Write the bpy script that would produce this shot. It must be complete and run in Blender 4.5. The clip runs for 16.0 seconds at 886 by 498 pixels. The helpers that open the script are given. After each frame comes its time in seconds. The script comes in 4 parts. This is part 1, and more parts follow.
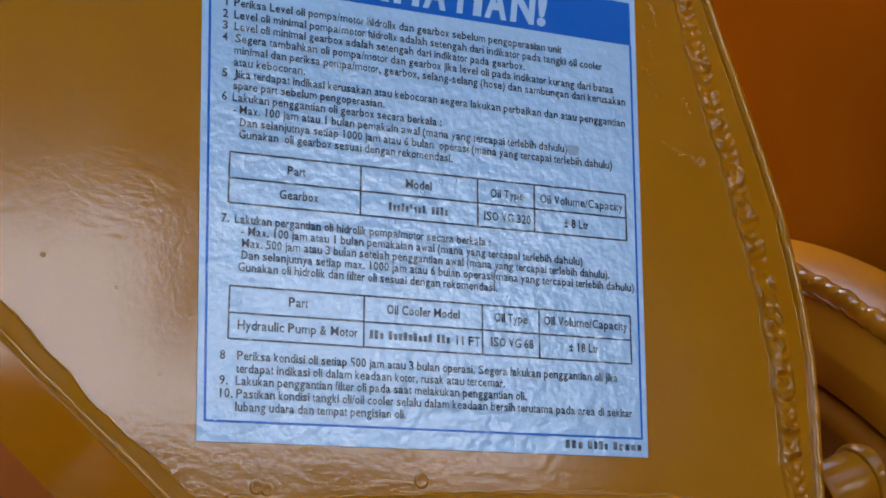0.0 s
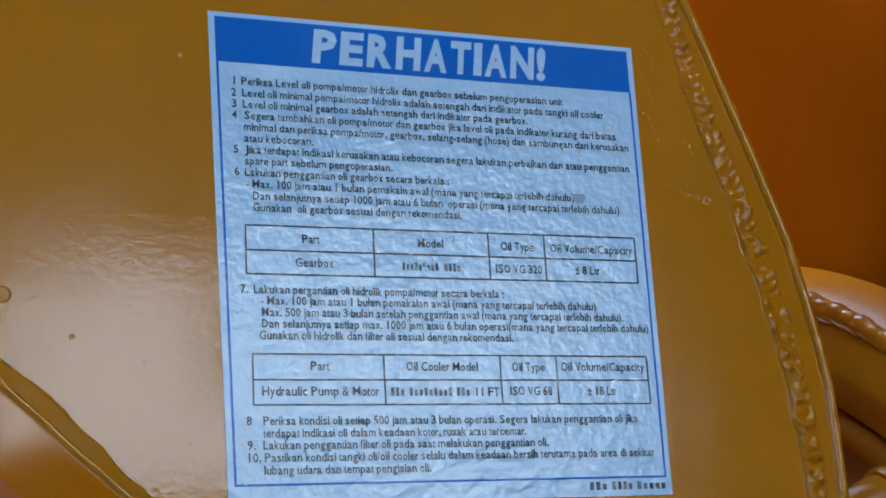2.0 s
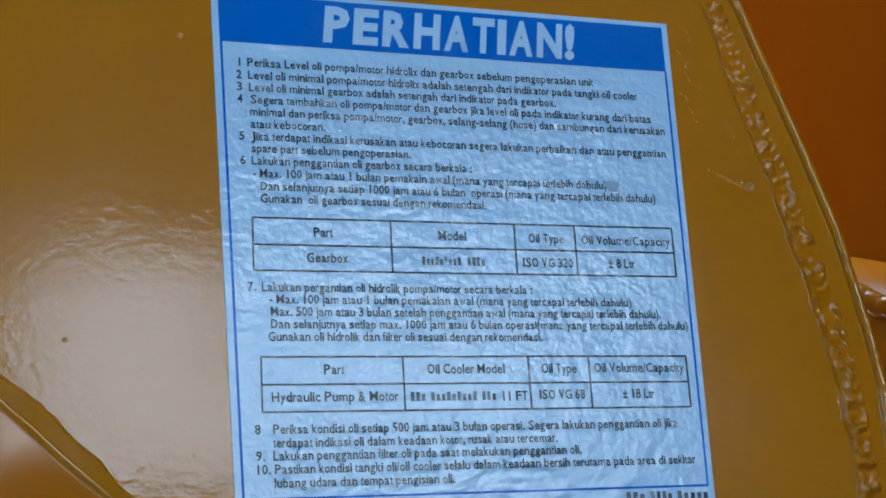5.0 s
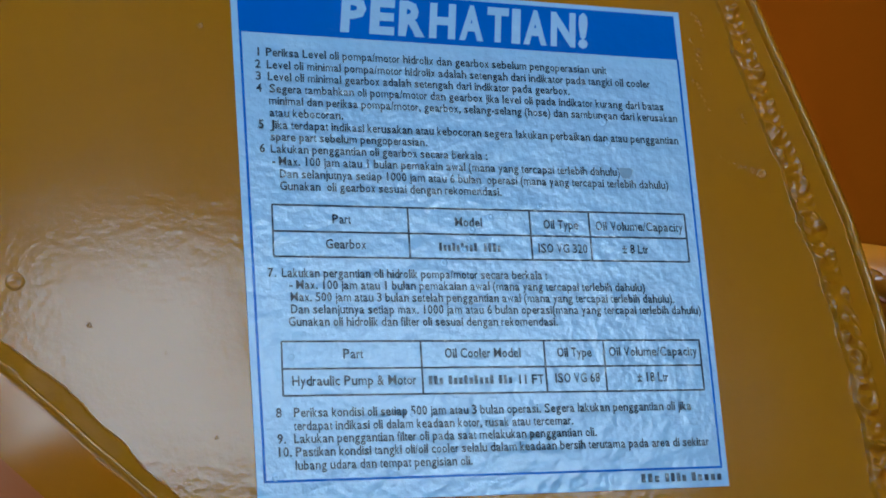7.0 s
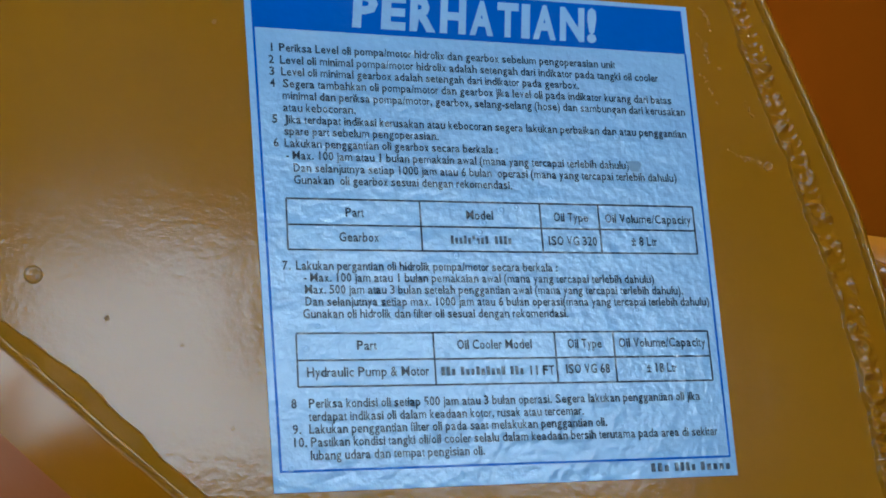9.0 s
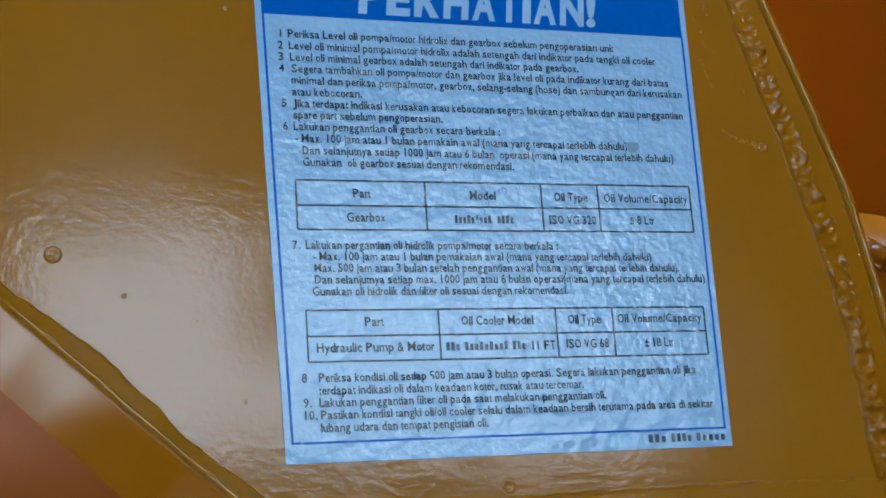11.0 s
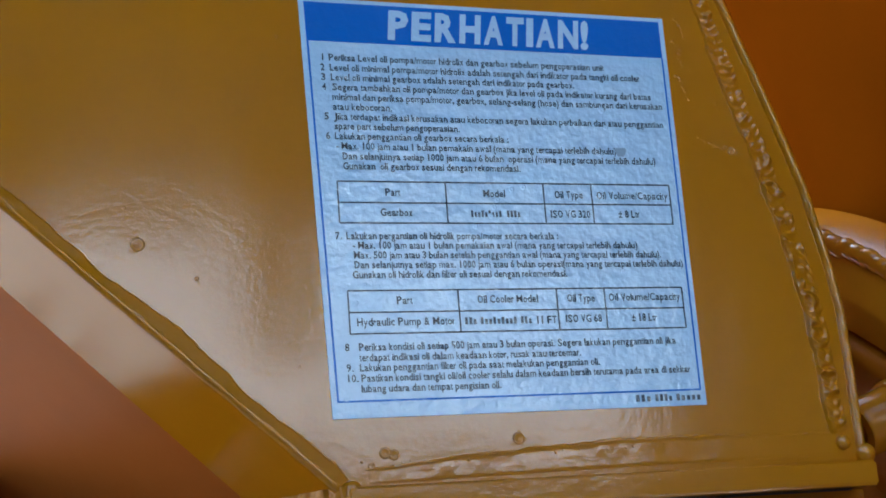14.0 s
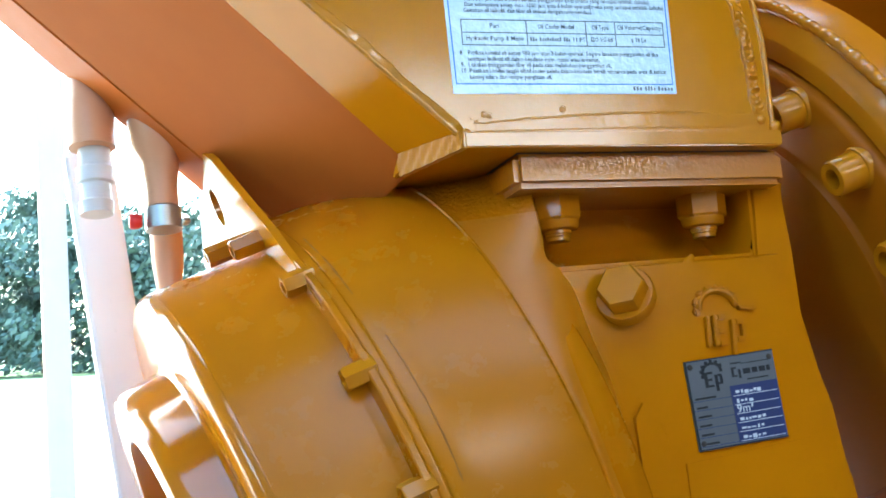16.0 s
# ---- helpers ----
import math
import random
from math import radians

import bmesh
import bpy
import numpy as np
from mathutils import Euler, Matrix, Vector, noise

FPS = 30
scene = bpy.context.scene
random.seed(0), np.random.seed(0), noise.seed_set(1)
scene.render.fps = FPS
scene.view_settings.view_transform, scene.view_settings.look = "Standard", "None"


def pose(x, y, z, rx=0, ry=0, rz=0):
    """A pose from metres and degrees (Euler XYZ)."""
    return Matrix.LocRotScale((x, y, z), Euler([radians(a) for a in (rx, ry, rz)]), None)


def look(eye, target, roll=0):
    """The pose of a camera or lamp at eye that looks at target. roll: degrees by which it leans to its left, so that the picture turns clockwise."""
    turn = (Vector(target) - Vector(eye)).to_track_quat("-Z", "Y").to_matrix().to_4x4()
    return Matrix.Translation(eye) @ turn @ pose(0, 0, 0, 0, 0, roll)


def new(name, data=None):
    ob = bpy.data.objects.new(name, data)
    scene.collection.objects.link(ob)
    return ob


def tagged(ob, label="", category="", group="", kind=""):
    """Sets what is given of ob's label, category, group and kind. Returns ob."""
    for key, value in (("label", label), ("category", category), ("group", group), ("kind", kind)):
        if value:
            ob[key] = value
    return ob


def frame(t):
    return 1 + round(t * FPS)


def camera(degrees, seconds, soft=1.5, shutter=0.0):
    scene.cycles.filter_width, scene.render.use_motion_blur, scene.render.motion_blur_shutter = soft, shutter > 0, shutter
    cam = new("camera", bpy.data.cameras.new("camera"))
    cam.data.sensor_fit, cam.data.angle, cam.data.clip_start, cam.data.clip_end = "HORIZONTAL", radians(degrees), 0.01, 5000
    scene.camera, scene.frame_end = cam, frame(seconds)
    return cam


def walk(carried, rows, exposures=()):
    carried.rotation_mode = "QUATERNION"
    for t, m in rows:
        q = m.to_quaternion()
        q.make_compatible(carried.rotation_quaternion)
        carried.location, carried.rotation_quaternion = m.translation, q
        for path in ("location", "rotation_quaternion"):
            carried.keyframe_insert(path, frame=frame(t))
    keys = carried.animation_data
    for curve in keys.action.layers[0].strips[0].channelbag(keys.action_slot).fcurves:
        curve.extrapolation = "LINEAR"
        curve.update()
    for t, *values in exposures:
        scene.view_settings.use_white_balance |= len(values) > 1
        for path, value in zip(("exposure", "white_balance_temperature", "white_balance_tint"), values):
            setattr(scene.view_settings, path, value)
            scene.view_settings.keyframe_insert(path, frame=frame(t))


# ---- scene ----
cam = camera(34.0, 16.0, soft=1.8)
PATH = [
    (0, pose(-0.1129, -0.5703, 1.4964, 98.170, -2.089, -20.810)),
    (0.5, pose(-0.1098, -0.5815, 1.4964, 98.593, -1.173, -19.849)),
    (1, pose(-0.1099, -0.5969, 1.4960, 98.846, -0.041, -18.578)),
    (1.5, pose(-0.1088, -0.6130, 1.4973, 99.584, 0.771, -18.009)),
    (2, pose(-0.1021, -0.5958, 1.5009, 99.700, 1.379, -18.029)),
    (2.5, pose(-0.0961, -0.5783, 1.5083, 99.227, 1.554, -17.756)),
    (3, pose(-0.0963, -0.5787, 1.5073, 99.334, 1.705, -17.558)),
    (3.5, pose(-0.0875, -0.5613, 1.5103, 99.412, 1.695, -17.290)),
    (4, pose(-0.0848, -0.5477, 1.5109, 99.271, 1.574, -17.208)),
    (6.5, pose(-0.0942, -0.5599, 1.5083, 99.229, 1.897, -16.848)),
    (7, pose(-0.0942, -0.5589, 1.5062, 99.027, 1.845, -16.772)),
    (7.5, pose(-0.0931, -0.5587, 1.5075, 98.769, 1.789, -16.838)),
    (8, pose(-0.0967, -0.5597, 1.5068, 98.826, 1.816, -16.875)),
    (10.5, pose(-0.1048, -0.5732, 1.5031, 98.609, 2.309, -16.718)),
    (11, pose(-0.1100, -0.5831, 1.5031, 97.840, 2.202, -16.830)),
    (11.5, pose(-0.1215, -0.6110, 1.4943, 98.079, 2.331, -16.947)),
    (12, pose(-0.1244, -0.6174, 1.4932, 97.964, 2.263, -17.037)),
    (12.5, pose(-0.1298, -0.6232, 1.4905, 97.928, 2.368, -17.257)),
    (13, pose(-0.1374, -0.6482, 1.4822, 97.997, 2.447, -17.390)),
    (13.5, pose(-0.1527, -0.6756, 1.4784, 98.090, 2.651, -17.586)),
    (14, pose(-0.1598, -0.6850, 1.4812, 97.976, 2.609, -17.394)),
    (14.5, pose(-0.1668, -0.6964, 1.4786, 98.123, 2.676, -17.397)),
    (14.7, pose(-0.1638, -0.7082, 1.4682, 98.578, 2.732, -16.738)),
    (14.9, pose(-0.1837, -0.7280, 1.4609, 97.794, 2.610, -17.399)),
    (15, pose(-0.1968, -0.7386, 1.4556, 96.818, 2.634, -17.798)),
    (15.2, pose(-0.2249, -0.7872, 1.4385, 95.119, 2.504, -18.150)),
    (15.4, pose(-0.2534, -0.8481, 1.4070, 94.418, 2.664, -17.998)),
    (15.5, pose(-0.2670, -0.8924, 1.3948, 93.772, 2.730, -17.575)),
    (15.6, pose(-0.2851, -0.9359, 1.3843, 93.393, 2.658, -17.574)),
    (15.8, pose(-0.3232, -1.0202, 1.3557, 92.927, 2.691, -17.441)),
    (16, pose(-0.3605, -1.1135, 1.3074, 93.218, 2.754, -17.071)),
]
EXPOSURES = [(0.0, 2.90, 6000, 9), (1.0, 2.90, 5850, 2), (3.5, 2.90, 5550, -1), (7.0, 2.82, 5120, -7), (11.0, 2.82, 5180, -6), (13.0, 2.86, 5400, -1), (14.8, 2.95, 5780, 0),
             (15.4, 3.58, 5950, -3), (16.0, 4.05, 5950, -6)]
walk(cam, PATH, EXPOSURES)

# ---- light ----
SUN_ELEVATION, SUN_AZIMUTH = 44.0, -38.0      # degrees; azimuth from +y towards +x
world = bpy.data.worlds.new("sky")
scene.world = world
world.use_nodes = True
wn = world.node_tree.nodes
sky = wn.new("ShaderNodeTexSky")
sky.sky_type = "NISHITA"
sky.sun_disc = False
sky.sun_elevation = radians(SUN_ELEVATION)
sky.sun_rotation = radians(SUN_AZIMUTH)
world.node_tree.links.new(sky.outputs["Color"], wn["Background"].inputs["Color"])
wn["Background"].inputs["Strength"].default_value = 0.15
sun_data = bpy.data.lights.new("sun", "SUN")
sun_data.energy, sun_data.angle, sun_data.color = 3.3, radians(4), (1.0, 0.95, 0.87)
sun = new("sun", sun_data)
se, sa = radians(SUN_ELEVATION), radians(SUN_AZIMUTH)
sun_from = Vector((math.sin(sa) * math.cos(se), math.cos(sa) * math.cos(se), math.sin(se)))
sun.matrix_world = look(sun_from * 20, (0, 0, 0))

# ---- the frame of the bracket: x along the plate, y into it, z up it ----
UNIT = 0.2                                     # width of the notice, in metres
BASE = Matrix.Translation((0, 0, 1.5)) @ pose(0, 0, 0, -6)


def V(x, y, z):
    """A place given in widths of the notice, in metres of the bracket's frame."""
    return Vector((x, y, z)) * UNIT


# ---- materials ----
def material(name):
    m = bpy.data.materials.new(name)
    m.use_nodes = True
    nt = m.node_tree
    return m, nt, nt.nodes["Principled BSDF"]


def node(nt, kind, **values):
    n = nt.nodes.new("ShaderNode" + kind)
    for key, value in values.items():
        n.inputs[key.replace("_", " ")].default_value = value
    return n


def noise_of(nt, scale, detail=3.0, rough=0.55, coords=None):
    n = node(nt, "TexNoise", Scale=scale, Detail=detail, Roughness=rough)
    if coords is None:
        coords = nt.nodes.new("ShaderNodeTexCoord").outputs["Object"]
    nt.links.new(coords, n.inputs["Vector"])
    return n.outputs["Fac"]


def ramp(nt, fac, a, b, lo=0.0, hi=1.0):
    r = nt.nodes.new("ShaderNodeMapRange")
    nt.links.new(fac, r.inputs["Value"])
    r.inputs["From Min"].default_value, r.inputs["From Max"].default_value = lo, hi
    r.inputs["To Min"].default_value, r.inputs["To Max"].default_value = a, b
    return r.outputs["Result"]


def mix(nt, fac, a, b):
    m = nt.nodes.new("ShaderNodeMix")
    m.data_type = "RGBA"
    nt.links.new(fac, m.inputs[0])
    m.inputs[6].default_value, m.inputs[7].default_value = (*a, 1), (*b, 1)
    return m.outputs[2]


def bump(nt, bsdf, layers):
    """layers: height sockets with their distances in metres."""
    last = None
    for height, distance in layers:
        b = nt.nodes.new("ShaderNodeBump")
        b.inputs["Distance"].default_value = distance
        nt.links.new(height, b.inputs["Height"])
        if last:
            nt.links.new(last, b.inputs["Normal"])
        last = b.outputs["Normal"]
    nt.links.new(last, bsdf.inputs["Normal"])
    return last


def paint(name, light, dark, rough=(0.12, 0.28), peel=0.0003, coarse=0.0012, coarse_scale=14.0, fine_scale=260.0, grain=0.0):
    """Sprayed gloss enamel: uneven film, orange peel, slight dust."""
    m, nt, b = material(name)
    big = noise_of(nt, 9.0, 4.0, 0.6)
    nt.links.new(mix(nt, ramp(nt, big, 0, 1, 0.3, 0.7), dark, light), b.inputs["Base Color"])
    nt.links.new(ramp(nt, noise_of(nt, 22.0, 5.0, 0.65), rough[0], rough[1], 0.3, 0.7), b.inputs["Roughness"])
    b.inputs["IOR"].default_value = 1.52
    layers = [(noise_of(nt, coarse_scale, 1.5), coarse), (noise_of(nt, fine_scale, 2.0), peel)]
    if grain:
        layers.append((noise_of(nt, 420.0, 3.0, 0.7), grain))
    bump(nt, b, layers)
    return m


YELLOW, YELLOW_DARK = (0.51, 0.180, 0.002), (0.46, 0.159, 0.001)
yellow_plate = paint("yellow_gloss_enamel", YELLOW, YELLOW_DARK, (0.08, 0.14), 0.00008, 0.0006, 9.0, 290.0)
yellow_satin = paint("yellow_satin_enamel", YELLOW, YELLOW_DARK, (0.14, 0.2), 0.00004, 0.0007, 9.0, 210.0)
yellow_satin.node_tree.nodes["Principled BSDF"].inputs["IOR"].default_value = 1.4
yellow_weld = paint("yellow_enamel_on_weld", YELLOW, YELLOW_DARK, (0.04, 0.08), 0.00008, 0.0003, 60.0, 330.0)
GEAR_SHADED, GEAR_SHADED_DARK = (0.455, 0.146, 0.001), (0.415, 0.130, 0.001)     # bracket yellow deepened in colour to stand in for shade on the gearbox
yellow_cast = paint("yellow_enamel_on_machined_casting", GEAR_SHADED, GEAR_SHADED_DARK, (0.24, 0.29), 0.00002, 0.0008, 12.0, 220.0)
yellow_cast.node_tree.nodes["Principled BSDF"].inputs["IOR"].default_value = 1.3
yellow_foot = paint("yellow_gloss_enamel_on_casting", GEAR_SHADED, GEAR_SHADED_DARK, (0.10, 0.18), 0.00006, 0.0006, 14.0, 220.0)
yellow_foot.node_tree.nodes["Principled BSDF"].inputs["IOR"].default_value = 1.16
yellow_rim = paint("yellow_gloss_enamel_on_motor_end", GEAR_SHADED, GEAR_SHADED_DARK, (0.10, 0.16), 0.00003, 0.0006, 12.0, 220.0)
yellow_bolt = paint("yellow_enamel_on_fasteners", (0.48, 0.172, 0.004), GEAR_SHADED_DARK, (0.12, 0.22), 0.00005, 0.0002, 60.0)
yellow_bolt.node_tree.nodes["Principled BSDF"].inputs["IOR"].default_value = 1.35
yellow_dull = paint("dull_yellow_enamel_on_torch_cut", YELLOW_DARK, (0.40, 0.140, 0.001), (0.45, 0.6), 0.0001, 0.0003, 60.0)
yellow_dull.node_tree.nodes["Principled BSDF"].inputs["IOR"].default_value = 1.25
orange_paint = paint("orange_enamel", (0.52, 0.14, 0.022), (0.47, 0.12, 0.017), (0.36, 0.48), 0.00008, 0.001, 8.0)
# drum orange darkened in colour to stand in for shade on the drum
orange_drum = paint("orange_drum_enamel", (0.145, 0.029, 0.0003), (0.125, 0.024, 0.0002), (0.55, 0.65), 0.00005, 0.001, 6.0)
orange_gloss = paint("orange_gloss_enamel_on_rim", (0.50, 0.165, 0.005), (0.45, 0.145, 0.005), (0.07, 0.13), 0.0002, 0.0012, 38.0, 130.0)
orange_flange = paint("orange_yellow_flange_enamel", (0.34, 0.089, 0.001), (0.30, 0.078, 0.001), (0.32, 0.42), 0.00005, 0.0006, 12.0)
orange_flange.node_tree.nodes["Principled BSDF"].inputs["IOR"].default_value = 1.2
orange_ring = paint("orange_ring_enamel", (0.50, 0.165, 0.004), (0.45, 0.145, 0.004), (0.16, 0.24), 0.00008, 0.0008, 20.0)
# sheen taken out of these coats, so they mirror little of the bright surroundings
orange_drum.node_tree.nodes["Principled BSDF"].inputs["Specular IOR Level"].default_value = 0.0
orange_paint.node_tree.nodes["Principled BSDF"].inputs["IOR"].default_value = 1.2


def rough_casting(name, at, gloss=(0.07, 0.2), low=-0.50, high=-0.36, depth=0.0024):
    """Thick gloss enamel over sand-cast grain that fades out downwards and to the machined end."""
    m, nt, b = material(name)
    coords = nt.nodes.new("ShaderNodeTexCoord").outputs["Object"]
    nt.links.new(mix(nt, ramp(nt, noise_of(nt, 9.0, 4.0, 0.6), 0, 1, 0.3, 0.7), GEAR_SHADED_DARK, GEAR_SHADED), b.inputs["Base Color"])
    b.inputs["IOR"].default_value = 1.45
    xyz = nt.nodes.new("ShaderNodeSeparateXYZ")
    nt.links.new(coords, xyz.inputs[0])
    along = ramp(nt, xyz.outputs["X"], 1.0, 0.3, 0.55 * UNIT - at.x, 1.15 * UNIT - at.x)
    upper = ramp(nt, xyz.outputs["Z"], 0.06, 1.0, low * UNIT - at.z, high * UNIT - at.z)

    def times(a, c):
        k = nt.nodes.new("ShaderNodeMath")
        k.operation = "MULTIPLY"
        nt.links.new(a, k.inputs[0])
        nt.links.new(c, k.inputs[1])
        return k.outputs[0]

    mask = times(along, upper)
    nt.links.new(ramp(nt, mask, gloss[1], gloss[0], 0.15, 0.6), b.inputs["Roughness"])
    bump(nt, b, [(times(noise_of(nt, 250.0, 1.5, 0.5), mask), depth), (times(noise_of(nt, 520.0, 1.0), mask), depth * 0.2), (noise_of(nt, 14.0, 1.5), 0.0006)])
    return m


def plain(name, a, b_, rough, scale=30.0, metal=0.0, peel=0.0, peel_scale=200.0):
    m, nt, b = material(name)
    nt.links.new(mix(nt, noise_of(nt, scale, 4.0), a, b_), b.inputs["Base Color"])
    nt.links.new(ramp(nt, noise_of(nt, scale * 3, 3.0), rough * 0.8, rough * 1.2), b.inputs["Roughness"])
    b.inputs["Metallic"].default_value = metal
    if peel:
        bump(nt, b, [(noise_of(nt, peel_scale, 3.0), peel)])
    return m


def film(name, colour, rough=0.17, ior=1.62, wrinkle=0.0010):
    """Printed vinyl film laid over an orange-peel surface, with fine wrinkles."""
    m, nt, b = material(name)
    nt.links.new(mix(nt, noise_of(nt, 60.0, 3.0), colour, tuple(c * 0.94 for c in colour)), b.inputs["Base Color"])
    nt.links.new(ramp(nt, noise_of(nt, 30.0, 4.0), rough * 0.8, rough * 1.3, 0.3, 0.7), b.inputs["Roughness"])
    b.inputs["IOR"].default_value = ior
    bump(nt, b, [(noise_of(nt, 12.0, 1.5), 0.0009), (noise_of(nt, 105.0, 2.0, 0.5), wrinkle), (noise_of(nt, 300.0, 2.0, 0.6), wrinkle * 0.5)])
    return m


# the sky's blue cast is put into the white film's colour
film_white = film("white_vinyl_film", (0.50, 0.68, 0.80), 0.13, 1.68, 0.0007)
film_blue = film("blue_printed_film", (0.010, 0.135, 0.50), 0.2, 1.4, 0.0003)
ink_black = film("black_ink_on_film", (0.028, 0.033, 0.042))
ink_soft = film("worn_black_ink_on_film", (0.07, 0.085, 0.10))
# plate silver darkened in colour for the shade that lies over it
plate_silver = plain("shade_darkened_aluminium", (0.085, 0.092, 0.105), (0.07, 0.076, 0.088), 0.45, 60.0, 0.3)
plate_blue = plain("blue_etched_aluminium", (0.007, 0.018, 0.10), (0.006, 0.015, 0.085), 0.4, 60.0, 0.3)
ink_pale = plain("engraved_pale_lines", (0.55, 0.57, 0.6), (0.45, 0.47, 0.5), 0.5)
# shadow along the casting seams, put into their colour
seam_shade = plain("casting_seam_shade", (0.34, 0.112, 0.003), (0.28, 0.092, 0.003), 0.9, 200.0)
dark_gap = plain("dark_gap_and_rivet_black", (0.02, 0.012, 0.006), (0.03, 0.018, 0.008), 0.6)
steel = plain("galvanised_steel", (0.5, 0.5, 0.48), (0.38, 0.38, 0.37), 0.35, 80.0, 0.9)
red_plastic = plain("red_plastic", (0.65, 0.02, 0.02), (0.55, 0.015, 0.015), 0.35)
white_paint = plain("white_gloss_paint", (0.88, 0.88, 0.88), (0.84, 0.84, 0.84), 0.3)
# orange paled in colour to stand in for glare over pipe and hose block
glare_orange = plain("orange_paint_under_glare", (0.64, 0.32, 0.16), (0.58, 0.28, 0.14), 0.4, 40.0)
plate_ink = plain("black_print_on_aluminium", (0.006, 0.006, 0.008), (0.010, 0.010, 0.012), 0.8)
hose_grey = plain("pale_grey_hose", (0.68, 0.67, 0.66), (0.6, 0.6, 0.6), 0.5)
floor_dark = plain("unseen_dark_floor", (0.085, 0.08, 0.075), (0.06, 0.057, 0.053), 0.7, 3.0, 0.0, 0.002, 60.0)
concrete = plain("pale_concrete", (0.42, 0.41, 0.385), (0.36, 0.35, 0.33), 0.85, 3.0, 0.0, 0.002, 60.0)
grass = plain("grass", (0.07, 0.12, 0.03), (0.04, 0.08, 0.02), 0.9, 6.0)
# leaf green lightened and blued in colour to stand in for distant haze
leaf_hazy = plain("hazy_foliage", (0.048, 0.082, 0.066), (0.080, 0.118, 0.088), 0.6, 2.0)
bark = plain("bark", (0.10, 0.07, 0.05), (0.06, 0.045, 0.03), 0.9, 12.0)
roof_dark = plain("dark_roof_sheet", (0.04, 0.04, 0.04), (0.03, 0.03, 0.03), 0.6, 3.0)
wall_pale = plain("white_rendered_wall", (0.83, 0.79, 0.785), (0.77, 0.73, 0.73), 0.85, 2.0)
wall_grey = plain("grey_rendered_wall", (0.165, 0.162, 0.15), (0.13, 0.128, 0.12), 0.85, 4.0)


# ---- building helpers ----
def thing(name, at, label, category, group="", kind="", world_frame=False):
    """An Empty at the thing's base; at: metres in the bracket's frame (or in the world)."""
    ob = new(name)
    ob.empty_display_size = 0.02
    ob.matrix_world = (Matrix.Identity(4) if world_frame else BASE) @ Matrix.Translation(at)
    ob["at"] = list(at)
    return tagged(ob, label, category, group, kind)


# the gearbox is drawn flush with the plate, then set back behind it by scaling about the camera's last eye, to fit that
# view
LAST_EYE = Vector((-1.80, -5.44, -1.54)) * UNIT
SET_BACK = Matrix.Translation(LAST_EYE) @ Matrix.Scale(1.034, 4) @ Matrix.Translation(-LAST_EYE)


def part(name, bm, mat, parent, label="", smooth=True):
    """Links a bmesh, given in the bracket's metres, as one mesh under a thing or part."""
    root = parent
    while root.parent:
        root = root.parent
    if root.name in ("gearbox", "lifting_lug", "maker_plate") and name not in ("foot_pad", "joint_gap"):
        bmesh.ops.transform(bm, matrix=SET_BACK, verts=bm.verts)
    bmesh.ops.translate(bm, verts=bm.verts, vec=-Vector(root["at"]))
    bmesh.ops.recalc_face_normals(bm, faces=bm.faces)
    me = bpy.data.meshes.new(name)
    bm.to_mesh(me)
    bm.free()
    me.materials.append(mat)
    if smooth:
        me.shade_smooth()
        me.set_sharp_from_angle(angle=radians(38))
    ob = new(name, me)
    ob.parent = parent
    return tagged(ob, label)


def single(name, bm, mat, at, label, category, group="", kind="", smooth=True, frame_of=None):
    """One mesh that is a thing by itself."""
    bmesh.ops.translate(bm, verts=bm.verts, vec=-Vector(at))
    bmesh.ops.recalc_face_normals(bm, faces=bm.faces)
    me = bpy.data.meshes.new(name)
    bm.to_mesh(me)
    bm.free()
    me.materials.append(mat)
    if smooth:
        me.shade_smooth()
        me.set_sharp_from_angle(angle=radians(38))
    ob = new(name, me)
    ob.matrix_world = (BASE if frame_of is None else frame_of) @ Matrix.Translation(at)
    return tagged(ob, label, category, group, kind)


def prism(outline, push, bevel=0.0, segments=2):
    """A closed outline (list of Vectors) pushed along a vector, with rounded edges."""
    bm = bmesh.new()
    a = [bm.verts.new(p) for p in outline]
    b = [bm.verts.new(p + push) for p in outline]
    n = len(a)
    bm.faces.new(a)
    bm.faces.new(b[::-1])
    for i in range(n):
        bm.faces.new((a[i], b[i], b[(i + 1) % n], a[(i + 1) % n]))
    if bevel:
        bmesh.ops.bevel(bm, geom=bm.edges[:], offset=bevel, segments=segments, affect="EDGES", clamp_overlap=True)
    return bm


def box(x0, x1, y0, y1, z0, z1, bevel=0.0, segments=2):
    return prism([V(x0, y0, z0), V(x1, y0, z0), V(x1, y0, z1), V(x0, y0, z1)], V(0, y1 - y0, 0), bevel, segments)


def spread(points, step):
    """Points along a polyline, smoothed by spacing them evenly."""
    out = []
    for a, b in zip(points, points[1:]):
        n = max(1, int((b - a).length / step))
        out += [a.lerp(b, i / n) for i in range(n)]
    return out + [points[-1]]


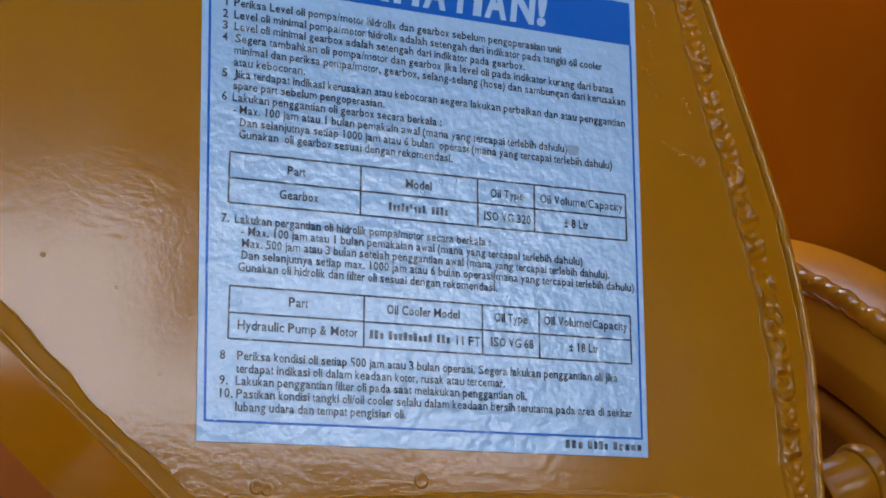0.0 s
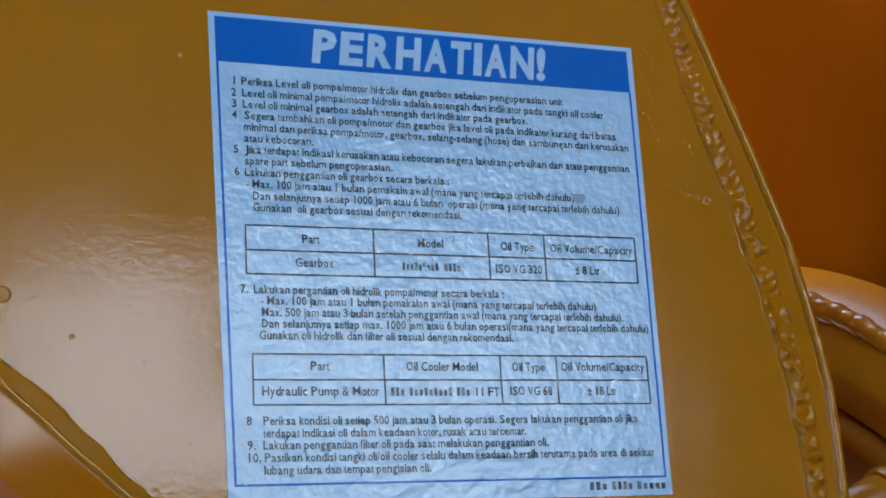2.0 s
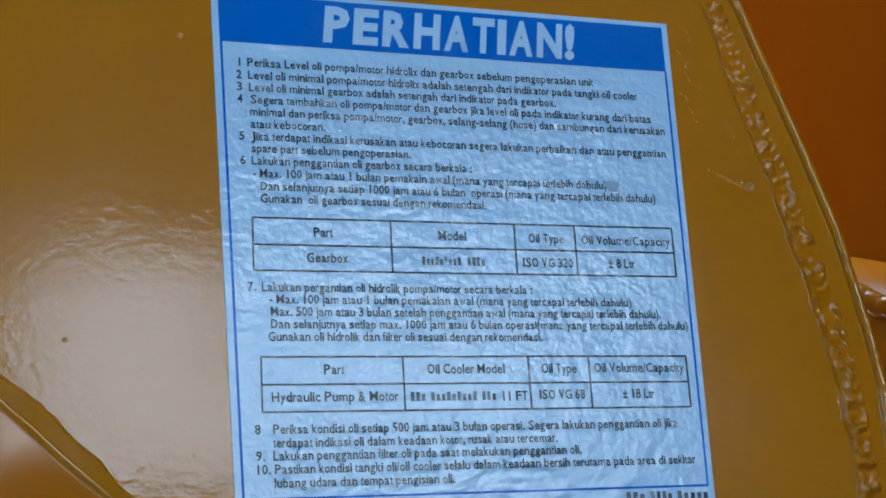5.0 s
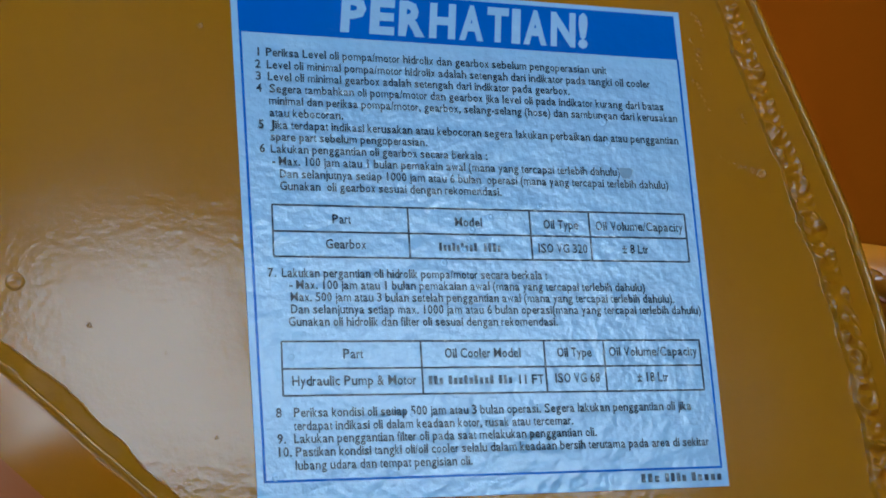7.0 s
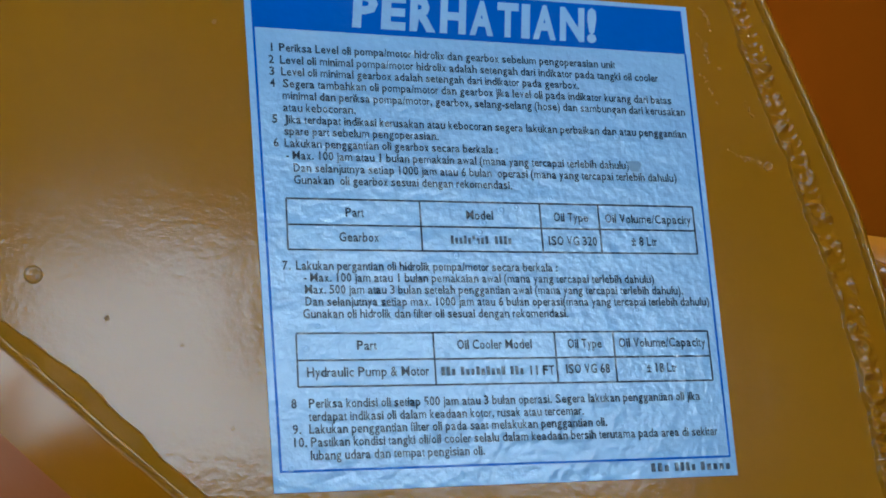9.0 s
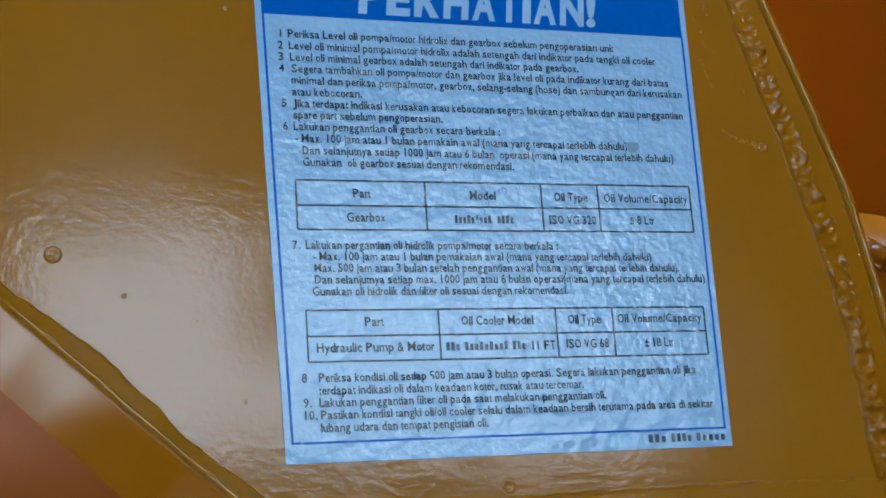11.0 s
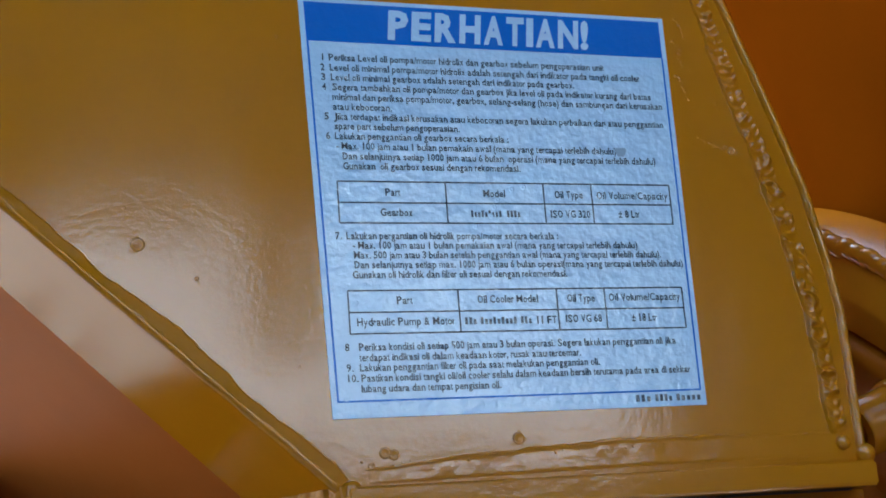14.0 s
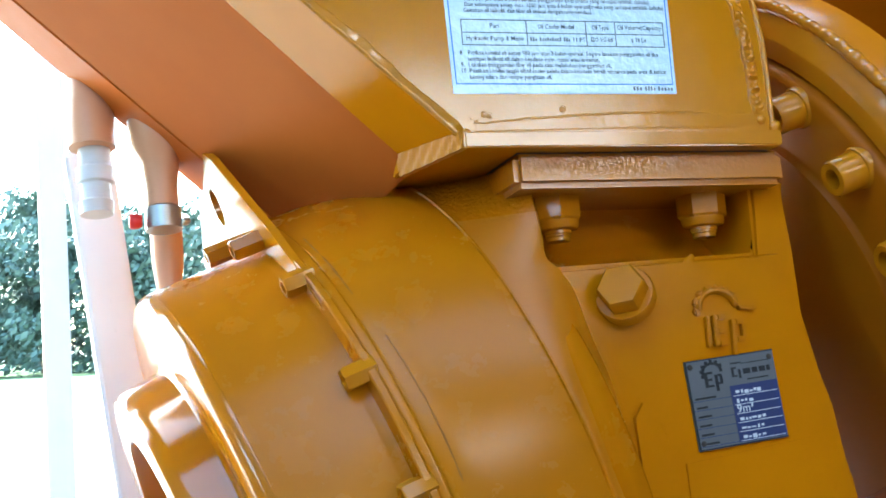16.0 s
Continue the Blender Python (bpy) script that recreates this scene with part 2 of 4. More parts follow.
def tube(path, radius, sides=12, flat=1.0, normal=None, lump=0.0, lump_scale=80.0, seed=0.0, drop=1.0):
    """A round or flattened bead along a path of Vectors, with lumps."""
    bm = bmesh.new()
    rings = []
    n = len(path)
    for i, p in enumerate(path):
        d = (path[min(i + 1, n - 1)] - path[max(i - 1, 0)]).normalized()
        up = (normal or Vector((0, -1, 0)))
        side = d.cross(up).normalized()
        up2 = side.cross(d).normalized()
        taper = min(1.0, 0.35 + min(i, n - 1 - i) * 0.3) if drop else 1.0
        ring = []
        for k in range(sides):
            a = 2 * math.pi * k / sides
            q = side * math.cos(a) + up2 * math.sin(a) * flat
            r = radius * taper
            if lump:
                r *= 1 + lump * noise.noise((p + q * radius) * lump_scale + Vector((seed, 0, 0))) + 0.4 * lump * noise.noise(p * lump_scale * 0.3 + Vector((0, seed, 0)))
            ring.append(bm.verts.new(p + q * r))
        rings.append(ring)
    for a, b in zip(rings, rings[1:]):
        for k in range(sides):
            bm.faces.new((a[k], a[(k + 1) % sides], b[(k + 1) % sides], b[k]))
    bm.faces.new(rings[0][::-1])
    bm.faces.new(rings[-1])
    return bm


# the gearbox axis: falls towards -x
AXIS_AT = Vector((0, 1.1, -1.566))
AXIS = Vector((-0.9405, 0.0098, -0.3398)).normalized()
RIM_U = Vector((0.3398, 0, -0.9405)).normalized()
RIM_V = AXIS.cross(RIM_U)


def on_axis(s, r=0.0, degrees=0.0):
    a = radians(degrees)
    return (AXIS_AT + AXIS * s + (RIM_U * math.cos(a) + RIM_V * math.sin(a)) * r) * UNIT


def turned(profile, sides=128):
    """A body turned about the gearbox axis from (s, r) pairs; r = 0 closes an end."""
    bm = bmesh.new()
    rings = []
    for s, r in profile:
        if r <= 0:
            rings.append([bm.verts.new(on_axis(s))])
        else:
            rings.append([bm.verts.new(on_axis(s, r, 360 * k / sides)) for k in range(sides)])
    for a, b in zip(rings, rings[1:]):
        for k in range(sides):
            j = (k + 1) % sides
            if len(a) == 1 and len(b) > 1:
                bm.faces.new((a[0], b[k], b[j]))
            elif len(b) == 1 and len(a) > 1:
                bm.faces.new((a[k], a[j], b[0]))
            elif len(a) > 1:
                bm.faces.new((a[k], a[j], b[j], b[k]))
    return bm


def lathe(base, way, profile, sides=24, spin=0.0):
    """A body turned about its own axis: profile of (along, radius) in metres; sides = 6 gives a hexagon."""
    way = way.normalized()
    u = way.orthogonal().normalized()
    v = way.cross(u)
    bm = bmesh.new()
    rings = []
    for s, r in profile:
        rings.append([bm.verts.new(base + way * s + (u * math.cos(2 * math.pi * k / sides + spin) + v * math.sin(2 * math.pi * k / sides + spin)) * r) for k in range(sides)])
    for a, b in zip(rings, rings[1:]):
        for k in range(sides):
            bm.faces.new((a[k], a[(k + 1) % sides], b[(k + 1) % sides], b[k]))
    bm.faces.new(rings[0][::-1])
    bm.faces.new(rings[-1])
    return bm


# ---- ground and the yard round the truck ----
bm = bmesh.new()
bmesh.ops.create_grid(bm, x_segments=2, y_segments=2, size=600.0)
single("ground", bm, concrete, (0, 0, 0), "pale dusty concrete yard under the truck", "ground", kind="structure", smooth=False, frame_of=Matrix.Identity(4))
bm = bmesh.new()
lawn = [bm.verts.new(p) for p in ((-200, 58, 0.03), (200, 58, 0.03), (200, 190, 0.03), (-200, 190, 0.03))]
bm.faces.new(lawn)
single("lawn", bm, grass, (0, 0, 0), "sunlit green lawn beyond the yard", "lawn", kind="structure", smooth=False, frame_of=Matrix.Identity(4))

# unseen shed round the truck, added to shape light: two roof strips with open sky between them, walls on three sides
def slab(name, x0, x1, y0, y1, z0, z1, mat, label, category):
    bm = bmesh.new()
    m = Matrix.Translation(((x0 + x1) / 2, (y0 + y1) / 2, (z0 + z1) / 2)) @ Matrix.Diagonal((x1 - x0, y1 - y0, z1 - z0, 1))
    bmesh.ops.create_cube(bm, size=1.0, matrix=m)
    return single(name, bm, mat, ((x0 + x1) / 2, (y0 + y1) / 2, z0), label, category, kind="structure", smooth=False, frame_of=Matrix.Identity(4))


EAVE = 4.4
# unseen roof panels that leave three skylights to aim light: in front of the bracket, behind it and over the west side
for i, (x0, x1, y0, y1) in enumerate(((-1.0, 9.0, -7.2, -3.4), (-3.5, -1.002, -7.2, -6.8), (-1.0, -0.6, -3.398, -1.302), (3.0, 9.0, -3.398, -1.302), (-3.5, 9.0, -1.3, 0.3), (-3.5, -2.4, 0.302, 2.2), (0.4, 9.0, 0.302, 2.2), (-3.5, 9.0, 2.202, 4.0))):
    slab("ceiling_%d" % (i + 1), x0, x1, y0, y1, EAVE, EAVE + 0.12, roof_dark, "unseen dark roof panel added to shape the light", "roof")
# added south wall, unseen: panels round a long opening under the eave, sized for the plate's reflections
for i, (x0, x1, z0, z1) in enumerate(((-3.5, 9.0, 0.0, 2.95), (-3.5, 0.02, 2.952, EAVE - 0.002), (1.28, 1.75, 3.55, EAVE - 0.002), (3.65, 9.0, 2.952, EAVE - 0.002))):
    slab("wall_south_%d" % (i + 1), x0, x1, -7.2, -7.0, z0, z1, wall_grey, "unseen grey wall panel added round a bright opening", "wall")
# unseen dark strip added to keep the foot's reflections dark
slab("wall_south_5", -3.5, 9.0, -6.99, -6.95, 0.0, 2.85, roof_dark, "unseen dark wall strip added to darken reflections", "wall")
# unseen dark floor added to cut light bounced up from the ground
slab("floor_1", -3.5, 9.0, -6.94, 6.5, 0.0, 0.015, floor_dark, "unseen dark floor added to cut bounced light", "floor")
# unseen end wall added to shut out light from the east
slab("wall_east", 9.0, 9.2, -7.2, 4.0, 0.0, EAVE + 0.12, wall_grey, "unseen grey end wall added to shut out light", "wall")
# west wall, unseen, with a window added in front of the truck to let in side light
for i, (y0, y1, z0, z1) in enumerate(((-7.2, -2.3, 0.0, EAVE + 0.12), (-2.298, -0.9, 0.0, 1.8), (-2.298, -0.9, 2.7, EAVE + 0.12), (-0.898, 1.75, 0.0, EAVE + 0.12))):
    slab("wall_west_%d" % (i + 1), -3.7, -3.5, y0, y1, z0, z1, wall_grey, "unseen grey wall with a gap added to admit side light", "wall")
# unseen panel added to keep bright sky from being mirrored in the drum
slab("wall_north_blocker", -2.8, 0.5, 3.9, 4.0, 2.55, EAVE - 0.002, wall_grey, "unseen grey panel added to block sky from the drum", "wall")
# unseen white wall added as a bright reflector for plate and notice
slab("wall_far_reflector", -1.0, 9.0, -15.2, -15.0, 0.0, 8.5, wall_pale, "unseen white wall added as a reflector for the plate", "wall")


# ---- bracket ----
EDGE_LEFT = [(0.03, -0.185), (-2.05, 1.725)]
EDGE_RIGHT = [(1.455, -0.17), (1.455, 0.10), (1.452, 0.24), (1.436, 0.36), (1.390, 0.59), (1.330, 0.78), (1.180, 1.21), (0.98, 1.78)]
bracket = thing("mounting_bracket", V(0.7, 0.2, -0.235), "gloss yellow welded steel mounting bracket bolted onto the gearbox", "bracket")
outline = [V(x, 0, z) for x, z in [EDGE_LEFT[0]] + [(x - 0.012, z) for x, z in EDGE_RIGHT] + [(-2.05, 1.78)] + [EDGE_LEFT[1]]]
part("front_plate", prism(outline, V(0, 0.05, 0), 0.0012), yellow_plate, bracket)

# side plate that follows the curved edge, a little proud of the front plate
ridge = spread([V(x, 0, z) for x, z in EDGE_RIGHT], 0.0012)
bm = bmesh.new()
rows = []
for i, p in enumerate(ridge):
    d = (ridge[min(i + 1, len(ridge) - 1)] - ridge[max(i - 1, 0)]).normalized()
    side = Vector((d.z, 0, -d.x))
    grit = 0.00035 * noise.noise(p * 420.0) + 0.0003 * noise.noise(p * 150.0)
    ring = [p + side * -0.0052 + Vector((0, 0.12, 0)), p + side * -0.0052]
    ring += [p + side * (-0.0026 + 0.0024 * math.cos(a)) + Vector((0, (-0.0022 - grit) * math.sin(a) - 0.0006, 0)) for a in [math.pi * k / 8 for k in range(8, -1, -1)]]
    ring.append(p + side * -0.0002 + Vector((0, 0.12, 0)))
    rows.append([bm.verts.new(q) for q in ring])
for a, b in zip(rows, rows[1:]):
    for k in range(11):
        bm.faces.new((a[k], a[k + 1], b[k + 1], b[k]))
    bm.faces.new((a[11], a[0], b[0], b[11]))
bm.faces.new(rows[0])
bm.faces.new(rows[-1][::-1])
part("side_plate", bm, yellow_weld, bracket)

# slanted under plate along the diagonal edge
bm = prism([V(0.03, 0.004, -0.190), V(-2.05, 0.004, 1.722), V(-2.18, 0.38, 1.77), V(-0.130, 0.38, -0.185)], V(0.028, 0, 0.030), 0.0015)
part("slanted_plate", bm, yellow_satin, bracket)

# base plate
plan = [(0.022, -0.03), (1.468, -0.03), (1.468, 2.2), (0.1, 2.2), (0.1, 0.9), (-0.10, 0.9), (-0.14, 0.37)]
part("base_plate", prism([V(x, y, -0.236) for x, y in plan], V(0, 0, 0.066), 0.0012), yellow_plate, bracket)
# torch-cut end of the base plate, with drag lines
bm = bmesh.new()
cols = []
a0, a1 = V(0.018, -0.022, 0), V(-0.146, 0.372, 0)
for i in range(61):
    f = i / 60
    p = a0.lerp(a1, f)
    w = 0.0006 * math.sin(i * 1.7) + 0.0014 * noise.noise(Vector((i * 0.45, 0, 0)))
    top, low = -0.166 * UNIT, (-0.236 - 0.03 * f) * UNIT
    out = Vector((-0.92, -0.38, 0))
    cols.append([bm.verts.new(p + out * (0.001 + w * 0.5) + Vector((0, 0, low + (top - low) * k / 6)) + out * (0.0006 * math.sin(k * 1.1 + i * 0.6))) for k in range(7)])
for a, b in zip(cols, cols[1:]):
    for k in range(6):
        bm.faces.new((a[k], a[k + 1], b[k + 1], b[k]))
extra = bmesh.ops.extrude_face_region(bm, geom=bm.faces[:])
bmesh.ops.translate(bm, verts=[g for g in extra["geom"] if isinstance(g, bmesh.types.BMVert)], vec=(0.006, 0.002, 0))
part("torch_cut_edge", bm, yellow_dull, bracket, "rippled torch-cut plate end under yellow paint")

# welds
BEAD = [(1.095, 1.40), (1.122, 1.127), (1.165, 0.973), (1.203, 0.837), (1.250, 0.687), (1.292, 0.538), (1.330, 0.374), (1.356, 0.229), (1.362, 0.102), (1.370, -0.023), (1.382, -0.105)]


def strip(path, across, step, height, name, label=""):
    """A weld laid on the plate: a height field along a path; across: (from, to) in metres at a share f of the length; height(q, u, f, w)."""
    path = spread(path, step)
    bm, rows, last = bmesh.new(), [], len(path) - 1
    smooth = [sum((path[max(0, min(last, i + k))] for k in range(-9, 10)), Vector()) / 19 for i in range(last + 1)]
    for i, p in enumerate(smooth):
        d = (smooth[min(i + 1, last)] - smooth[max(i - 1, 0)]).normalized()
        side = Vector((-d.z, 0, d.x))
        f = i / last
        a, b = across(p, f)
        n = 30
        row = []
        for k in range(n + 1):
            u = k / n
            q = p + side * (a + (b - a) * u)
            end = min(1.0, i / 8, (last - i) / 8)
            row.append(bm.verts.new(q + Vector((0, 0.0004 - end * max(0.0, height(q, u, f, i * step)), 0))))
        rows.append(row)
    for a, b in zip(rows, rows[1:]):
        for k in range(len(a) - 1):
            bm.faces.new((a[k], a[k + 1], b[k + 1], b[k]))
    return part(name, bm, yellow_weld if name == "weld_bead" else yellow_plate, bracket, label)


def lumps(q, scale, shift=0.0):
    return noise.noise(q * scale + Vector((shift, 0.3 * shift, 1.7)))


def bead_height(q, u, f, w):
    low = max(0.0, min(1.0, (0.085 - q.z) / 0.03))                 # the bead was laid thicker towards its foot
    ripple = math.sin((w + 0.0035 * (2 * u - 1) ** 2) * (1450 - 300 * low)) * (0.00022 + 0.0003 * low)
    body = min(1.0, u * 7) ** 0.5 * (1 - u) ** 0.7 * (0.0017 + 0.0012 * low)
    knobs = max(0.0, lumps(q, 190.0)) ** 1.5 * (0.0048 + 0.0020 * low) + lumps(q, 330.0, 5.0) * (0.0005 + 0.0004 * low)
    rim = 0.0007 * math.exp(-((u - 0.07) / 0.035) ** 2)
    return body + rim + min(1.0, u * 8) * min(1.0, (1 - u) * 6) * (ripple + knobs)


strip([V(x, 0.0, z) for x, z in BEAD], lambda p, f: (-0.0054 + 0.0020 * lumps(p, 60.0) + 0.0007 * lumps(p, 260.0), 0.0078), 0.0008, bead_height, "weld_bead", "lumpy fillet weld under glossy yellow paint")


def flow_height(q, u, f, w, fall=0.0):
    """A flat run with a thin raised margin of paint; fall: by how much it sinks to the plate's edge."""
    rim = 0.0006 * math.exp(-((u - 0.93) / 0.05) ** 2) * (1.0 - 0.5 * max(0.0, (f - 0.7) / 0.3))
    run = 0.0006 + 0.00012 * lumps(q, 70.0) + 0.00004 * lumps(q, 240.0, 3.0)
    return rim + (run + fall * u + 0.25 * fall * lumps(q, 110.0, 8.0)) * min(1.0, (1 - u) * 9) * min(1.0, 0.3 + u * 4)


# along the foot of the plate, and up the slanted edge
strip([V(0.05, 0.0, -0.168), V(0.5, 0.0, -0.164), V(1.0, 0.0, -0.160), V(1.40, 0.0, -0.157)],
      lambda p, f: (0.0, 0.0080 + 0.0085 * math.sin(min(1.0, f / 0.62) * math.pi / 2) - 0.009 * max(0.0, f - 0.7) + 0.0012 * lumps(p, 55.0) + 0.0008 * lumps(p, 150.0, 2.0)), 0.0010, flow_height, "weld_run")
strip([V(-2.04, 0.0, 1.716), V(0.026, 0.0, -0.183)],
      lambda p, f: (-0.0012, 0.0064 + 0.0034 * lumps(p, 22.0) + 0.0013 * lumps(p, 70.0, 4.0) + 0.0006 * lumps(p, 190.0)), 0.0012, lambda q, u, f, w: flow_height(q, u, f, w, 0.0016), "weld_run")
path = spread([V(0.030, 0.012, -0.190), V(-2.05, 0.012, 1.720)], 0.003)
path = [p + Vector((0.0004 * noise.noise(p * 60.0), 0, 0.0004 * noise.noise(p * 55.0))) for p in path]
part("weld_bead", tube(path, 0.0030, 12, 1.0, None, 0.12, 70.0, 23.0), yellow_weld, bracket)
for x, z, r in ((0.035, -0.178, 0.0052), (1.452, -0.150, 0.0055), (1.39, -0.118, 0.004)):
    part("weld_drop", lathe(V(x, 0.0, z), Vector((0, -1, 0)), [(0, r), (r * 0.5, r * 0.95), (r * 0.85, r * 0.6), (r, r * 0.15)], 16), yellow_weld, bracket)


def crater(x, z, r):
    """A pimple in the paint: a small raised ring with a dimple."""
    prof = [(0.0, r * 1.15), (r * 0.12, r * 0.95), (r * 0.16, r * 0.76), (r * 0.06, r * 0.5), (r * 0.04, r * 0.1)]
    part("paint_blister", lathe(V(x, 0.0, z), Vector((0, -1, 0)), prof, 18), yellow_plate, bracket)


for x, z, r in ((-0.451, 0.43, 0.0032), (-0.09, 0.977, 0.0013), (0.124, -0.091, 0.0026), (0.146, -0.096, 0.0024), (0.47, -0.069, 0.0028), (0.962, -0.087, 0.0016), (0.087, -0.121, 0.0014), (-0.313, 0.345, 0.001), (1.094, 0.72, 0.0007), (1.106, 0.717, 0.0007), (1.119, 0.714, 0.0008), (1.132, 0.710, 0.0008), (1.150, 0.704, 0.0012), (1.172, 0.695, 0.0022), (1.05, 0.99, 0.0009), (1.075, 0.93, 0.0008), (-0.075, 0.124, 0.0007), (-0.17, 0.29, 0.0006), (-0.48, 0.52, 0.0008)):
    crater(x, z, r)
# streaks of fine spatter under the paint
for n, (x0, z0, x1, z1) in enumerate(((1.042, 1.084, 1.064, 1.031), (1.027, 1.015, 1.054, 0.949), (1.03, 0.92, 1.056, 0.848), (1.077, 0.731, 1.168, 0.681), (1.125, 0.85, 1.145, 0.82), (0.06, -0.115, 0.34, -0.118), (0.56, -0.106, 0.86, -0.100), (1.02, -0.098, 1.30, -0.095))):
    rnd = random.Random(n)
    for k in range(9):
        f = (k + rnd.uniform(-0.3, 0.3)) / 8
        r = rnd.uniform(0.0004, 0.0010)
        at = V(x0 + (x1 - x0) * f + rnd.uniform(-0.006, 0.006), 0.0, z0 + (z1 - z0) * f + rnd.uniform(-0.006, 0.006))
        part("spatter", lathe(at, Vector((0, -1, 0)), [(-0.0002, r), (r * 0.3, r * 0.8), (r * 0.45, r * 0.4), (r * 0.5, r * 0.05)], 10), yellow_weld, bracket)

# ---- notice ----
notice = thing("notice_sticker", V(0.5, 0, 0), "white and blue printed vinyl notice stuck on the yellow plate", "sticker")


def on_sheet(u, v, y):
    """A place on the sheet, u and v from its lower left corner; the corners are pulled out of square to fit the
    camera's view.
    """
    f = v / 1.075
    return V((-0.0285 * f) * (1 - u) + (1 + 0.0045 * f) * u, y, (-0.0045 + 1.0925 * f) * (1 - u) + (-0.003 + 1.0815 * f) * u)


def sheet_box(u0, u1, v0, v1, y0, y1):
    return prism([on_sheet(u, v, y0) for u, v in ((u0, v0), (u1, v0), (u1, v1), (u0, v1))], V(0, y1 - y0, 0))


part("film", sheet_box(0.0, 1.0, 0.0, 1.075, -0.0035, 0.0005), film_white, notice, "white glossy vinyl film")
part("heading_band", sheet_box(0.0135, 0.9865, 0.958, 1.0640, -0.0045, -0.0033), film_blue, notice, "blue printed band")
for a in ((0.0135, 0.0185, 0.0405, 0.958), (0.9835, 0.9880, 0.0385, 0.958), (0.0135, 0.9880, 0.0380, 0.0425)):
    part("border_line", sheet_box(*a, -0.0045, -0.0033), film_blue, notice)


# advance widths of a plain grotesque print face, in thousandths of its size
ADVANCE = {}
for width, chars in ((222, "ijl"), (278, " !,./:;fIt"), (333, "()-r"), (500, "Jckosvxyz"), (556, "0123456789Labdeghnpqu"), (549, "\u00b1"), (333, "\u00b3"),
                     (584, "&+"), (611, "FTZ"), (667, "ABEKPSVXY"), (722, "CDHNRUw"), (778, "GOQ"), (833, "Mm"), (944, "W")):
    for ch in chars:
        ADVANCE[ch] = width
ADVANCE["o"], ADVANCE["&"] = 556, 667
SLIM = "ijlI1.,:;!()/-tfr"
GLYPHS = {}


def glyph(ch, bold):
    """One letter of the built-in font as corners and faces, the small x being 1 high."""
    if (ch, bold) not in GLYPHS:
        def shape(body):
            data = bpy.data.curves.new("letter", "FONT")
            data.body, data.size, data.offset, data.resolution_u = body, 1.0, bold, 2
            ob = bpy.data.objects.new("letter", data)
            me = bpy.data.meshes.new_from_object(ob)
            found = [v.co.to_2d() for v in me.vertices], [tuple(p.vertices) for p in me.polygons]
            bpy.data.objects.remove(ob), bpy.data.curves.remove(data), bpy.data.meshes.remove(me)
            return found
        tall = max(p.y for p in shape("x")[0])
        points, faces = shape(ch)
        GLYPHS[ch, bold] = [p / tall for p in points], faces
    return GLYPHS[ch, bold]


def flat_text(body, x0, x1, z0, z1, y, mat, parent, bold=0.018, name="text_line", turn=None, slant=0.0, drop=0.0, cap=False):
    """Printed words between x0 and x1; z0 to z1 is the height of a small x, or of a capital; drop: fall of the line from x0 to x1."""
    size = (x1 - x0) / sum(ADVANCE.get(c, 556) for c in body)
    high = (z1 - z0) * (0.735 if cap else 1.0)
    points, faces, at = [], [], x0
    for ch in body:
        step = ADVANCE.get(ch, 556) * size
        if ch != " ":
            shape, flat = glyph(ch, bold * (0.35 if ch in "Mmw" else 1.0))
            left, right = min(p.x for p in shape), max(p.x for p in shape)
            wide = min((right - left) * high, step * 0.9) if ch in SLIM else step * 0.86
            first = at + (step - wide) / 2
            n = len(points)
            for p in shape:
                x, z = first + (p.x - left) / (right - left) * wide, z0 + p.y * high
                points.append(V(x + slant * (z - z0), y, z - drop * (x - x0) / (x1 - x0)))
            faces += [tuple(n + k for k in f) for f in flat]
        at += step
    me = bpy.data.meshes.new(name)
    me.from_pydata(points, [], faces)
    bm = bmesh.new()
    bm.from_mesh(me)
    bpy.data.meshes.remove(me)
    if turn is not None:
        bmesh.ops.transform(bm, matrix=turn, verts=bm.verts)
    return part(name, bm, mat, parent, smooth=False)


